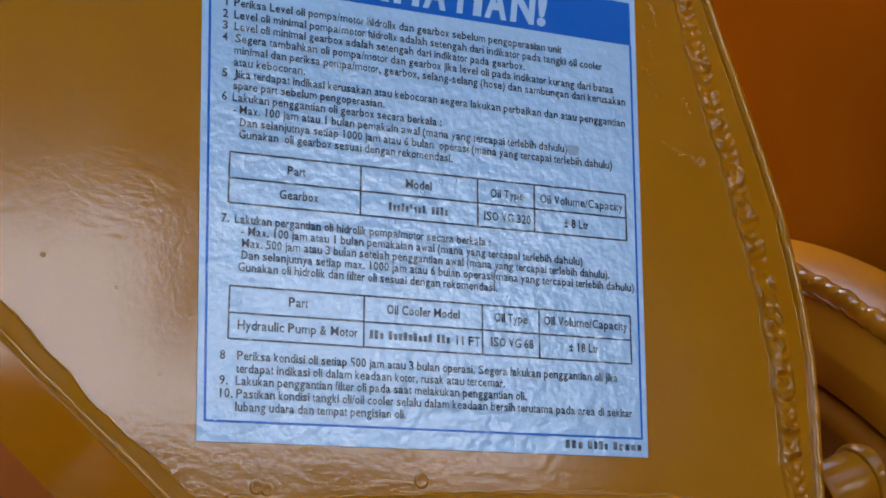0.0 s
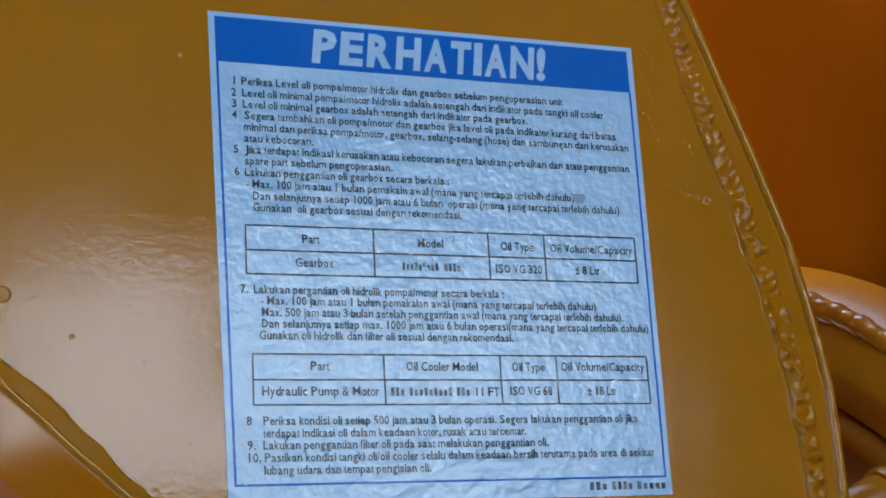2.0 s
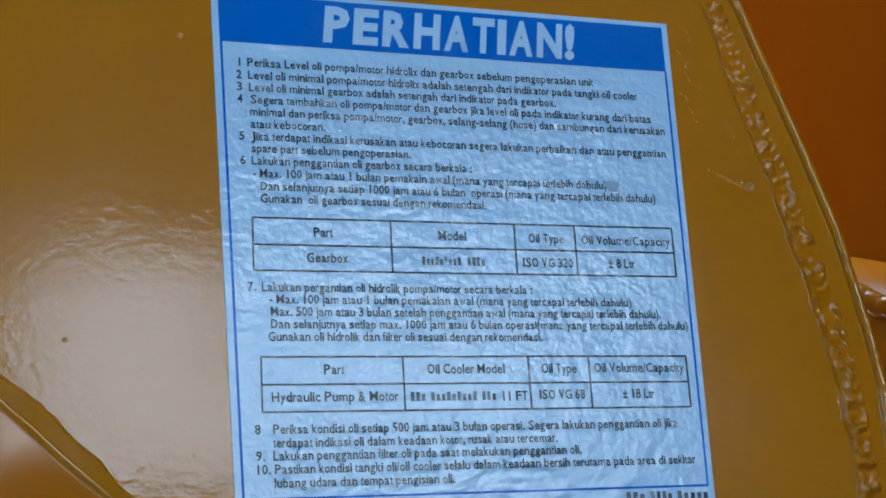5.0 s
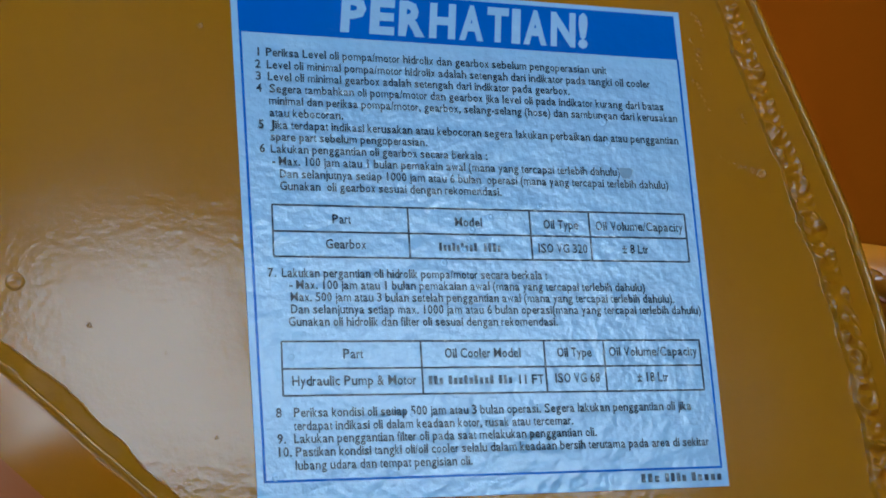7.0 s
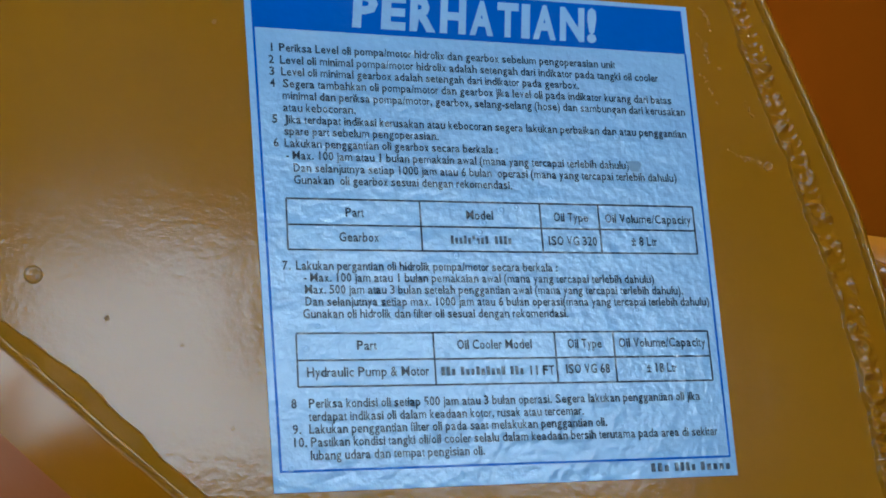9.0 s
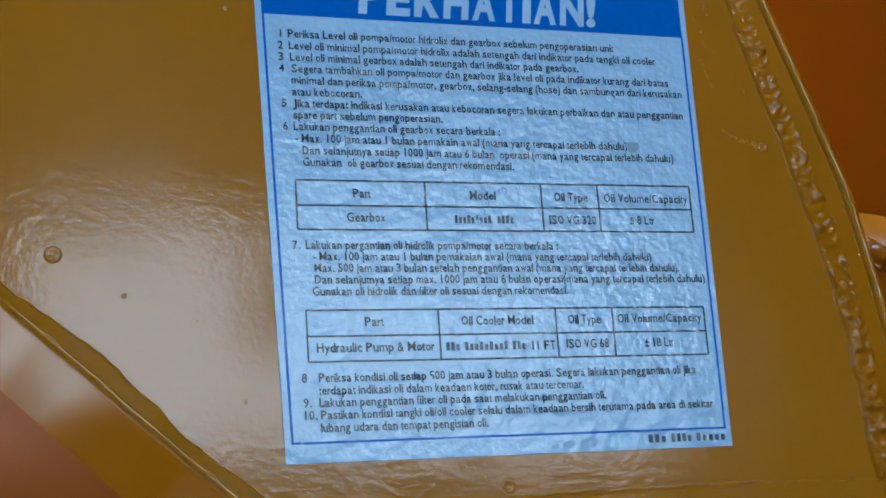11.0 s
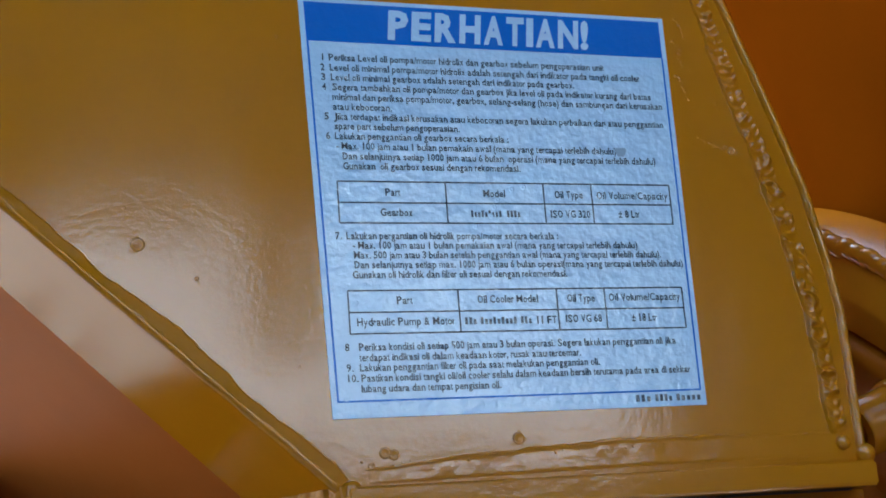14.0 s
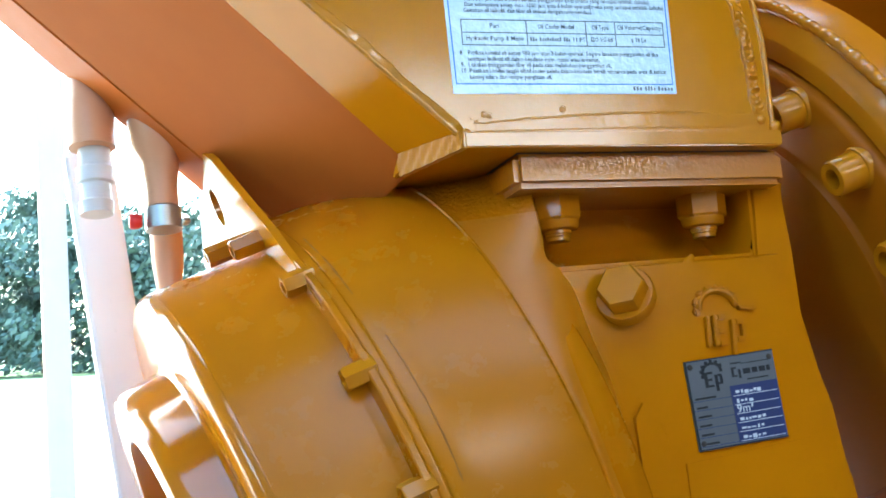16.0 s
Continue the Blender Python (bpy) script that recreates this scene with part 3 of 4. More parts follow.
INK = -0.0052
flat_text("PERHATIAN!", 0.200, 0.772, 0.9845, 1.0570, INK, film_white, notice, 0.045, "heading", slant=0.10, drop=0.0045, cap=True)
LINES = [
    ("1", 0.032, 0.050, 0.809, 0.9221, "Periksa Level oli pompa/motor hidrolix dan gearbox sebelum pengoperasian unit"),
    ("2", 0.030, 0.051, 0.912, 0.8945, "Level oli minimal pompa/motor hidrolix adalah setengah dari indikator pada tangki oil cooler"),
    ("3", 0.030, 0.052, 0.717, 0.8682, "Level oli minimal gearbox adalah setengah dari indikator pada gearbox."),
    ("4", 0.030, 0.054, 0.940, 0.8417, "Segera tambahkan oli pompa/motor dan gearbox jika level oli pada indikator kurang dari batas"),
    ("", 0, 0.052, 0.971, 0.8150, "minimal dan periksa pompa/motor, gearbox, selang-selang (hose) dan sambungan dari kerusakan"),
    ("", 0, 0.052, 0.2025, 0.7887, "atau kebocoran."),
    ("5", 0.031, 0.052, 0.968, 0.7624, "Jika terdapat indikasi kerusakan atau kebocoran segera lakukan perbaikan dan atau penggantian"),
    ("", 0, 0.052, 0.382, 0.7366, "spare part sebelum pengoperasian."),
    ("6", 0.031, 0.051, 0.514, 0.7104, "Lakukan penggantian oli gearbox secara berkala :"),
    ("", 0, 0.053, 0.818, 0.6838, "- Max. 100 jam atau 1 bulan pemakain awal (mana yang tercapai terlebih dahulu)"),
    ("", 0, 0.067, 0.931, 0.6570, "Dan selanjutnya setiap 1000 jam atau 6 bulan  operasi (mana yang tercapai terlebih dahulu)"),
    ("", 0, 0.066, 0.540, 0.6310, "Gunakan  oli gearbox sesuai dengan rekomendasi."),
    ("7.", 0.036, 0.061, 0.628, 0.4486, "Lakukan pergantian oli hidrolik pompa/motor secara berkala :"),
    ("", 0, 0.076, 0.850, 0.4240, "- Max. 100 jam atau 1 bulan pemakaian awal (mana yang tercapai terlebih dahulu)"),
    ("", 0, 0.077, 0.917, 0.3990, "Max. 500 jam atau 3 bulan setelah penggantian awal (mana yang tercapai terlebih dahulu)."),
    ("", 0, 0.077, 0.977, 0.3740, "Dan selanjutnya setiap max. 1000 jam atau 6 bulan operasi(mana yang tercapai terlebih dahulu)"),
    ("", 0, 0.071, 0.643, 0.3487, "Gunakan oli hidrolik dan filter oli sesuai dengan rekomendasi."),
    ("8", 0.043, 0.075, 0.930, 0.1665, "Periksa kondisi oli setiap 500 jam atau 3 bulan operasi. Segera lakukan penggantian oli jika"),
    ("", 0, 0.075, 0.659, 0.1405, "terdapat indikasi oli dalam keadaan kotor, rusak atau tercemar."),
    ("9.", 0.044, 0.074, 0.709, 0.1155, "Lakukan penggantian filter oli pada saat melakukan penggantian oli."),
    ("10.", 0.042, 0.076, 0.962, 0.0898, "Pastikan kondisi tangki oli/oil cooler selalu dalam keadaan bersih terutama pada area di sekitar"),
    ("", 0, 0.075, 0.435, 0.0638, "lubang udara dan tempat pengisian oli."),
]
XH = 0.0122
for number, xn, x0, x1, z, body in LINES:
    inset = 0.0065 * max(0.0, min(1.0, (z - 0.45) / 0.47))        # upper lines shifted outwards to fit the camera's view
    if number:
        xn -= inset + 0.004
        wide = 0.0128 * len(number.rstrip(".")) + (0.0064 if number.endswith(".") else 0.0)
        flat_text(number, xn, xn + wide, z - XH / 2, z + XH / 2, INK, ink_black, notice, name="number")
    flat_text(body, x0 - inset - 0.001, x1 + 0.001, z - XH / 2, z + XH / 2, INK, ink_black, notice)


def table(cols, z0, zm, z1):
    bars = [(cols[0], cols[-1], z - 0.0018, z + 0.0018) for z in (z0, zm, z1)] + [(x - 0.0017, x + 0.0017, z0, z1) for x in cols]
    for i, (a, b, c, d) in enumerate(bars):
        part("table_rule", box(a, b, -0.0045 - 0.0002 * (i > 2), -0.0033, c, d), ink_black, notice)


table((0.046, 0.330, 0.599, 0.735, 0.9635), 0.485, 0.538, 0.5935)
table((0.0555, 0.341, 0.608, 0.742, 0.966), 0.2025, 0.256, 0.311)
for body, x0, x1, z in (("Part", 0.168, 0.208, 0.563), ("Model", 0.430, 0.492, 0.562), ("Oil Type", 0.628, 0.710, 0.561), ("Oil Volume/Capacity", 0.748, 0.956, 0.560),
                        ("Gearbox", 0.152, 0.238, 0.510), ("ISO VG 320", 0.612, 0.726, 0.508), ("\u00b1 8 Ltr", 0.806, 0.868, 0.509),
                        ("Part", 0.178, 0.220, 0.283), ("Oil Cooler Model", 0.390, 0.556, 0.283), ("Oil Type", 0.635, 0.714, 0.283), ("Oil Volume/Capacity", 0.752, 0.958, 0.284),
                        ("Hydraulic Pump & Motor", 0.073, 0.328, 0.229), ("11 FT", 0.543, 0.602, 0.227), ("ISO VG 68", 0.626, 0.728, 0.229), ("\u00b1 18 Ltr", 0.812, 0.884, 0.229)):
    flat_text(body, x0, x1, z - 0.0068, z + 0.0062, INK, ink_black, notice)


def word_bars(x0, x1, z, letters, height, seed, mat=ink_soft, parent=None):
    """A made-plain word: a short bar for each letter."""
    rnd = random.Random(seed)
    w = (x1 - x0) / letters
    for i in range(letters):
        tall = height * (1.35 if i == 0 or rnd.random() < 0.25 else 1.0)
        part("print_bar", box(x0 + w * (i + 0.18), x0 + w * (i + 0.78), INK, INK + 0.0008, z - height / 2, z - height / 2 + tall), mat, parent or notice)


for x0, x1, z, n in ((0.392, 0.478, 0.508, 9), (0.490, 0.530, 0.508, 4), (0.352, 0.386, 0.228, 3), (0.394, 0.494, 0.228, 9), (0.502, 0.534, 0.228, 3), (0.797, 0.843, 0.017, 3), (0.852, 0.904, 0.017, 4), (0.912, 0.986, 0.017, 5)):
    word_bars(x0, x1, z, n, 0.013, n)

# blisters and marks pressed through the film
for x, z, r in ((0.51, 0.576, 0.0016), (0.543, 0.583, 0.0016), (0.468, 0.548, 0.0016), (0.458, 0.527, 0.0015), (0.447, 0.504, 0.0015), (0.402, 0.476, 0.0016), (0.79, 0.802, 0.0020), (0.796, 0.753, 0.0016), (0.074, 0.279, 0.0015), (0.1, 0.325, 0.0012), (0.625, 0.604, 0.0012), (0.802, 0.357, 0.0012), (0.246, 0.244, 0.0008), (0.315, 0.161, 0.0009), (0.035, 0.043, 0.0014)):
    r *= 0.72
    prof = [(0.0, r * 1.3), (r * 0.14, r), (r * 0.17, r * 0.75), (r * 0.06, r * 0.4), (r * 0.04, r * 0.1)]
    part("film_blister", lathe(V(x, INK - 0.0002, z), Vector((0, -1, 0)), prof, 14), film_white, notice)
smudge = [V(0.832 + 0.015 * math.cos(a) * (1 + 0.25 * math.sin(3 * a)), INK - 0.0008, 0.684 + 0.017 * math.sin(a) * (1 + 0.3 * math.cos(2 * a))) for a in [2 * math.pi * k / 18 for k in range(18)]]
part("dirt_smudge", prism(smudge, V(0, 0.0006, 0)), plain("grey_dirt", (0.27, 0.35, 0.40), (0.36, 0.46, 0.52), 0.6, 300.0), notice)

# ---- gearbox ----
gearbox = thing("gearbox", on_axis(0.0, 1.3, 0.0), "yellow painted cast gearbox hanging beneath the bracket", "gearbox")
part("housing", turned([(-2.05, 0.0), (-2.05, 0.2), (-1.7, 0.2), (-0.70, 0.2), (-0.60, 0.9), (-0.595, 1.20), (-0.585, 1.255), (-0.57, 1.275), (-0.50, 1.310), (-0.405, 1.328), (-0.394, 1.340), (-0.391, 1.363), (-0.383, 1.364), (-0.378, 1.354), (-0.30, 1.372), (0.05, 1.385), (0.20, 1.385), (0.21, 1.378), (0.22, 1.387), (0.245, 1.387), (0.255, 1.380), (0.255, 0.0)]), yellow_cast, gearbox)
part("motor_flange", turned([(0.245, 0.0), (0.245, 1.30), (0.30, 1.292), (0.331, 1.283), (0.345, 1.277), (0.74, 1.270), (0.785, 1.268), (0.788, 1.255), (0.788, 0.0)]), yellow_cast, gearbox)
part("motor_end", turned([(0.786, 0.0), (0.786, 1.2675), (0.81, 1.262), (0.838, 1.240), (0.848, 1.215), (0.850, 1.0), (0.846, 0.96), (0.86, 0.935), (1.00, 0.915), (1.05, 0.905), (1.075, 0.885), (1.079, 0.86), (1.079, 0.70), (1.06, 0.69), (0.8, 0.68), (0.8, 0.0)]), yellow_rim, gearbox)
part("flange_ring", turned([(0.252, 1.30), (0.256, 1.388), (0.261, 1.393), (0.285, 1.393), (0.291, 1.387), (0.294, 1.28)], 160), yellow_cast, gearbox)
part("shaft_seal", turned([(0.81, 0.0), (0.81, 0.66), (0.86, 0.66), (0.86, 0.55), (0.9, 0.5), (0.9, 0.0)], 64), orange_paint, gearbox)

# foot: pad, recess, web and front face
yellow_rough = rough_casting("yellow_enamel_on_rough_casting", on_axis(0.0, 1.3, 0.0), (0.08, 0.2), -0.38, -0.255, 0.0013)
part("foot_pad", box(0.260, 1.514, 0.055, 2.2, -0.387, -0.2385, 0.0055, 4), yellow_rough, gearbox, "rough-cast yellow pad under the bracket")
# dark strip painted in for the shade between base plate and pad
part("joint_gap", box(0.28, 1.45, 0.08, 0.9, -0.2405, -0.2345), dark_gap, gearbox)
# recess under the pad: a hollow with a rounded floor
bm = bmesh.new()
hollow = [(-0.0, -0.012), (0.08, -0.012), (0.18, -0.004), (0.27, 0.03), (0.34, 0.085), (0.385, 0.16), (0.40, 0.24), (0.40, 0.40)]
ends = [[bm.verts.new(V(x, y, -0.738 + 0.043 * (x - 0.377) + dz)) for y, dz in hollow] for x in (0.28, 0.7, 1.1, 1.40)]
for a, b in zip(ends, ends[1:]):
    for k in range(len(hollow) - 1):
        bm.faces.new((a[k], a[k + 1], b[k + 1], b[k]))
extra = bmesh.ops.extrude_face_region(bm, geom=bm.faces[:])
bmesh.ops.translate(bm, verts=[g for g in extra["geom"] if isinstance(g, bmesh.types.BMVert)], vec=V(0, 0.05, -0.05))
part("recess", bm, yellow_cast, gearbox)
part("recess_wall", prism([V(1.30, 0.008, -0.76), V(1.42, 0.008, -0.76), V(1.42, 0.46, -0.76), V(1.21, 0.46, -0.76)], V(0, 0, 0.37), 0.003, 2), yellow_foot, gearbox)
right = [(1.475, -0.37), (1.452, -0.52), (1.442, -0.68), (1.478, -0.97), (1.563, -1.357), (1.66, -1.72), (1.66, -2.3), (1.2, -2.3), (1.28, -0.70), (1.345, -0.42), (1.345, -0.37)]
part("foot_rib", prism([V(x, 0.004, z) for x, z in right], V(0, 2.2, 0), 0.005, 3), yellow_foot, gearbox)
# column between the round housing and the recess: starts on the parting line, ends at the face
STATIONS = [(162, 0.31, 0.46, -0.246), (156, 0.305, 0.27, -0.262), (150, 0.302, 0.13, -0.295), (142, 0.302, 0.055, -0.365), (135, 0.306, 0.02, -0.445), (129, 0.312, 0.0, -0.52), (123, 0.318, -0.01, -0.60), (118, 0.326, -0.014, -0.69), (112, 0.378, -0.02, -0.745), (106, 0.43, -0.024, -0.832), (98, 0.485, -0.026, -1.017), (91.5, 0.552, -0.026, -1.203), (84, 0.613, -0.026, -1.455), (77, 0.69, -0.026, -1.667), (68, 0.76, -0.026, -1.92), (58, 0.82, -0.026, -2.25)]


def between(rows, f):
    """A smooth value between the rows of a list."""
    i = min(int(f), len(rows) - 2)
    t = f - i
    p = [rows[max(0, min(len(rows) - 1, i + k))] for k in (-1, 0, 1, 2)]
    return [0.5 * (2 * b + (c - a) * t + (2 * a - 5 * b + 4 * c - d) * t * t + (3 * b - a - 3 * c + d) * t ** 3) for a, b, c, d in zip(*p)]


bm = bmesh.new()
rows = []
for i in range(91):
    deg, x, y, z = between(STATIONS, i / 90 * (len(STATIONS) - 1))
    a, c = on_axis(-0.386, 1.340, deg), V(x, y, z)
    m = a - AXIS * (c - a).length * 0.24
    row = [a + (a - on_axis(-0.386, 1.2, deg)) * -0.4] + [a * (1 - t) ** 2 + m * 2 * t * (1 - t) + c * t * t for t in [k / 12 for k in range(13)]]
    row += [c + V(0.008, 0.004, 0), c + V(0.013, 0.014, 0), c + V(0.03, 0.2, 0), c + V(0.06, 0.5, 0)]
    rows.append([bm.verts.new(q) for q in row])
for a, b in zip(rows, rows[1:]):
    for k in range(len(a) - 1):
        bm.faces.new((a[k], a[k + 1], b[k + 1], b[k]))
part("foot_column", bm, rough_casting("yellow_enamel_on_cast_column", on_axis(0.0, 1.3, 0.0), (0.08, 0.38), -0.50, -0.36, 0.0020), gearbox, "cast column that runs from the housing into the foot")
# the face runs on unseen to z -4, added to block light from below
face = [(0.30, -0.735), (1.30, -0.698), (1.47, -0.98), (1.56, -1.357), (1.64, -1.72), (1.64, -4.0), (0.78, -4.0), (0.70, -1.66), (0.58, -1.30), (0.45, -0.98)]
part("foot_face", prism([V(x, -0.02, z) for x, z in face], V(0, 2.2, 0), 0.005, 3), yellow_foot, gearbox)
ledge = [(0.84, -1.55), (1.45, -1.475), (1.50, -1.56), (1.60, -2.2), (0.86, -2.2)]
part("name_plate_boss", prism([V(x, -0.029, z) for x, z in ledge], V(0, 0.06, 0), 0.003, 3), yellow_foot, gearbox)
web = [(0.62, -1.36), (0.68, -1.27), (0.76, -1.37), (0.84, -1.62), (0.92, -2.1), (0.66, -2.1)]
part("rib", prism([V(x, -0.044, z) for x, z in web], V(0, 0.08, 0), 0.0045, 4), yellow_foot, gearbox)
DOWN = Vector((0, 0, -1))


def lock_nut(x, y, z, spin):
    nut = part("nut", lathe(V(x, y, z), DOWN, [(0.0, 0.0195), (0.001, 0.0215), (0.0215, 0.0215), (0.0240, 0.0192)], 6, spin), yellow_bolt, gearbox)
    part("washer", lathe(V(x, y, z + 0.012), DOWN, [(0, 0.0225), (0.0005, 0.0232), (0.0032, 0.0232), (0.0038, 0.0225)], 28), yellow_bolt, nut)
    part("collar", lathe(V(x, y, z - 0.118), DOWN, [(0, 0.0188), (0.004, 0.0188), (0.0070, 0.0172), (0.0080, 0.013)], 28), yellow_bolt, nut)
    part("bolt_end", lathe(V(x, y, z - 0.14), DOWN, [(0, 0.0118), (0.0065, 0.0118), (0.0068, 0.0108), (0.0088, 0.0108), (0.0095, 0.010), (0.0125, 0.010)], 24), yellow_bolt, nut)


lock_nut(0.450, 0.13, -0.405, 0.45)
lock_nut(1.128, 0.13, -0.405, 0.05)

plug_way = Vector((-0.54, -0.72, 0.36))
plug_at = V(0.65, -0.055, -0.875)
plug = part("plug_washer", lathe(plug_at, plug_way, [(-0.004, 0.024), (0.006, 0.0245), (0.008, 0.0235)], 36), yellow_bolt, gearbox)
part("plug_head", lathe(plug_at + plug_way.normalized() * 0.008, plug_way, [(0, 0.0205), (0.013, 0.0205), (0.0155, 0.0185)], 6, 0.3), yellow_bolt, plug)

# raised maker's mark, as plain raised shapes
MARK = -0.043
for x0, x1, z0, z1 in ((1.003, 1.020, -1.096, -0.966), (1.036, 1.056, -1.092, -0.962), (1.056, 1.104, -1.092, -1.070), (1.056, 1.094, -1.040, -1.020), (1.056, 1.100, -0.984, -0.962),
                       (1.118, 1.138, -1.132, -0.984), (1.138, 1.178, -1.004, -0.984), (1.166, 1.186, -1.060, -1.000), (1.138, 1.178, -1.076, -1.056), (1.16, 1.245, -0.944, -0.928)):
    part("raised_mark", box(x0, x1, MARK - 0.004, -0.01, z0, z1, 0.0008, 2), yellow_rim, gearbox)
arch = [V(1.066 + 0.086 * math.cos(radians(a)), -0.024, -0.928 + 0.070 * math.sin(radians(a))) for a in range(200, -6, -6)]
part("raised_mark", tube(arch, 0.0032, 10, 1.5, None), yellow_rim, gearbox)
for k in range(7):
    a = radians(192 - k * 27)
    u, w = Vector((math.cos(a), 0, math.sin(a) * 0.85)), Vector((-math.sin(a), 0, math.cos(a)))
    c = V(1.066, MARK, -0.928) + u * 0.098 * UNIT
    part("raised_mark", prism([c + (u * 0.014 + w * 0.015) * UNIT, c + (u * 0.014 - w * 0.015) * UNIT, c + (-u * 0.016 - w * 0.018) * UNIT, c + (-u * 0.016 + w * 0.018) * UNIT], V(0, 0.04, 0), 0.0012, 2), yellow_rim, gearbox)
# rim of the scooped pocket round the plug
pocket = [V(0.985, -0.014, -0.700), V(0.962, -0.011, -0.745), V(0.918, -0.011, -0.830), V(0.862, -0.011, -0.912), V(0.800, -0.011, -0.962), V(0.740, -0.011, -0.990)]
part("pocket_rim", tube(spread(pocket, 0.003), 0.0050, 12, 0.34, None), yellow_foot, gearbox)
# casting seams on the housing, drawn as thin painted shadow lines
for seam in ([(0.172, 159.0), (0.182, 146.4), (0.176, 137.5), (0.176, 131.6), (0.175, 129.0)], [(0.155, 119.4), (0.146, 113.7), (0.143, 107.3), (0.145, 100.4), (0.152, 92.8)]):
    path = spread([on_axis(s, 1.3865, d) for s, d in seam], 0.0012)
    part("casting_seam", tube(path, 0.0007, 8, 0.8, None, 0.6, 160.0, 7.0), seam_shade, gearbox)

# maker's plate on the foot
maker = thing("maker_plate", V(1.096, -0.02, -1.49), "silver and blue printed maker's plate on the gearbox foot", "name plate")
TILT = Matrix.Translation(V(1.110, 0, -1.317)) @ pose(0, 0, 0, 0, -5.0, 0)
PW, PH = 0.414, 0.371


def on_plate(bm):
    bmesh.ops.transform(bm, matrix=TILT, verts=bm.verts)
    return bm


def plate_box(u0, u1, v0, v1, y0, y1, bevel=0.0):
    """u, v: shares of the plate's width and height from its lower left corner."""
    return on_plate(box((u0 - 0.5) * PW, (u1 - 0.5) * PW, y0, y1, (v0 - 0.5) * PH, (v1 - 0.5) * PH, bevel))


part("plate", plate_box(0, 1, 0, 1, -0.030, -0.018, 0.0006), plate_silver, maker, "thin aluminium plate")
part("blue_field", plate_box(0.45, 0.985, 0.03, 0.66, -0.0325, -0.0295), plate_blue, maker)
part("frame_line", plate_box(0.0, 0.018, 0.0, 1.0, -0.0325, -0.0295), plate_ink, maker)
part("frame_line", plate_box(0.018, 1.0, 0.0, 0.018, -0.0322, -0.0295), plate_ink, maker)
part("frame_line", plate_box(0.018, 1.0, 0.985, 1.0, -0.0322, -0.0295), plate_ink, maker)
rnd = random.Random(5)
for k in range(6):
    v = 0.585 - k * 0.1
    part("field_rule", plate_box(0.02, 0.45, v - 0.045, v - 0.038, -0.0322, -0.0295), plate_blue, maker)
    part("field_rule", plate_box(0.47, 0.97, v - 0.045, v - 0.038, -0.0335, -0.0320), ink_pale, maker)
    part("print_bar", plate_box(0.05, 0.05 + rnd.uniform(0.12, 0.3), v - 0.025, v - 0.002, -0.0322, -0.0295), plate_ink, maker)
    if k == 2:
        flat_text("9m\u00b3", -0.02 * PW, 0.17 * PW, (v - 0.03 - 0.5) * PH, (v + 0.03 - 0.5) * PH, -0.0345, ink_pale, maker, 0.01, "field_text", TILT)
        continue
    u = 0.50
    for j in range(rnd.randint(4, 7)):
        wide = rnd.uniform(0.018, 0.05)
        part("print_bar", plate_box(u, u + wide, v - 0.03 + rnd.uniform(0, 0.018), v + rnd.uniform(0.0, 0.022), -0.0335, -0.0320), ink_pale, maker)
        u += wide + rnd.uniform(0.008, 0.022)
for u0, u1, v0, v1 in ((0.19, 0.225, 0.68, 0.85), (0.225, 0.285, 0.68, 0.705), (0.225, 0.275, 0.75, 0.775), (0.225, 0.285, 0.825, 0.85), (0.305, 0.337, 0.63, 0.81), (0.337, 0.385, 0.79, 0.812), (0.36, 0.39, 0.72, 0.79), (0.337, 0.385, 0.70, 0.722),
                       (0.50, 0.525, 0.75, 0.86), (0.525, 0.56, 0.75, 0.768), (0.525, 0.555, 0.84, 0.86), (0.575, 0.60, 0.73, 0.83), (0.50, 0.62, 0.895, 0.912), (0.62, 0.93, 0.885, 0.895), (0.63, 0.71, 0.77, 0.83), (0.73, 0.79, 0.77, 0.83), (0.81, 0.88, 0.77, 0.83), (0.895, 0.935, 0.77, 0.83), (0.66, 0.90, 0.70, 0.715)):
    part("maker_mark", plate_box(u0, u1, v0, v1, -0.0322, -0.0295), plate_ink, maker)
arc = [(r * math.cos(radians(a)), r * math.sin(radians(a))) for r, span in ((0.048, range(205, -10, -15)), (0.066, range(-5, 210, 15))) for a in span]
part("maker_mark", on_plate(prism([V((0.285 - 0.5) * PW + u * 0.75, -0.0322, (0.845 - 0.5) * PH + v * 0.62) for u, v in arc], V(0, 0.0027, 0))), plate_ink, maker)
for k in range(7):
    a = radians(200 - k * 28)
    cu, cv = 0.285 + 0.118 * math.cos(a), 0.845 + 0.118 * math.sin(a)
    part("maker_mark", plate_box(cu - 0.017, cu + 0.017, cv - 0.019, cv + 0.019, -0.0324, -0.0295), plate_ink, maker)
for u, v in ((0.055, 0.93), (0.95, 0.92), (0.06, 0.08)):
    c = TILT @ V((u - 0.5) * PW, -0.028, (v - 0.5) * PH)
    part("rivet", lathe(c, Vector((0, -1, 0)), [(0, 0.0026), (0.0008, 0.0024), (0.0013, 0.0014), (0.0014, 0.0003)], 14), dark_gap, maker)

# bolts round the motor flange
for degrees in (186.5, 159.5, 138.5, 115.5, 94.5, 73.0, 51.0, 212.0, 236.0):
    at = on_axis(0.275, 1.352, degrees)
    length = 0.031 if 150 < degrees < 190 else 0.021
    part("hex_bolt", lathe(at, AXIS, [(-0.006, 0.0102), (length - 0.002, 0.0102), (length, 0.0090), (length, 0.0058), (length - 0.004, 0.0054)], 6, radians(degrees)), yellow_bolt, gearbox)

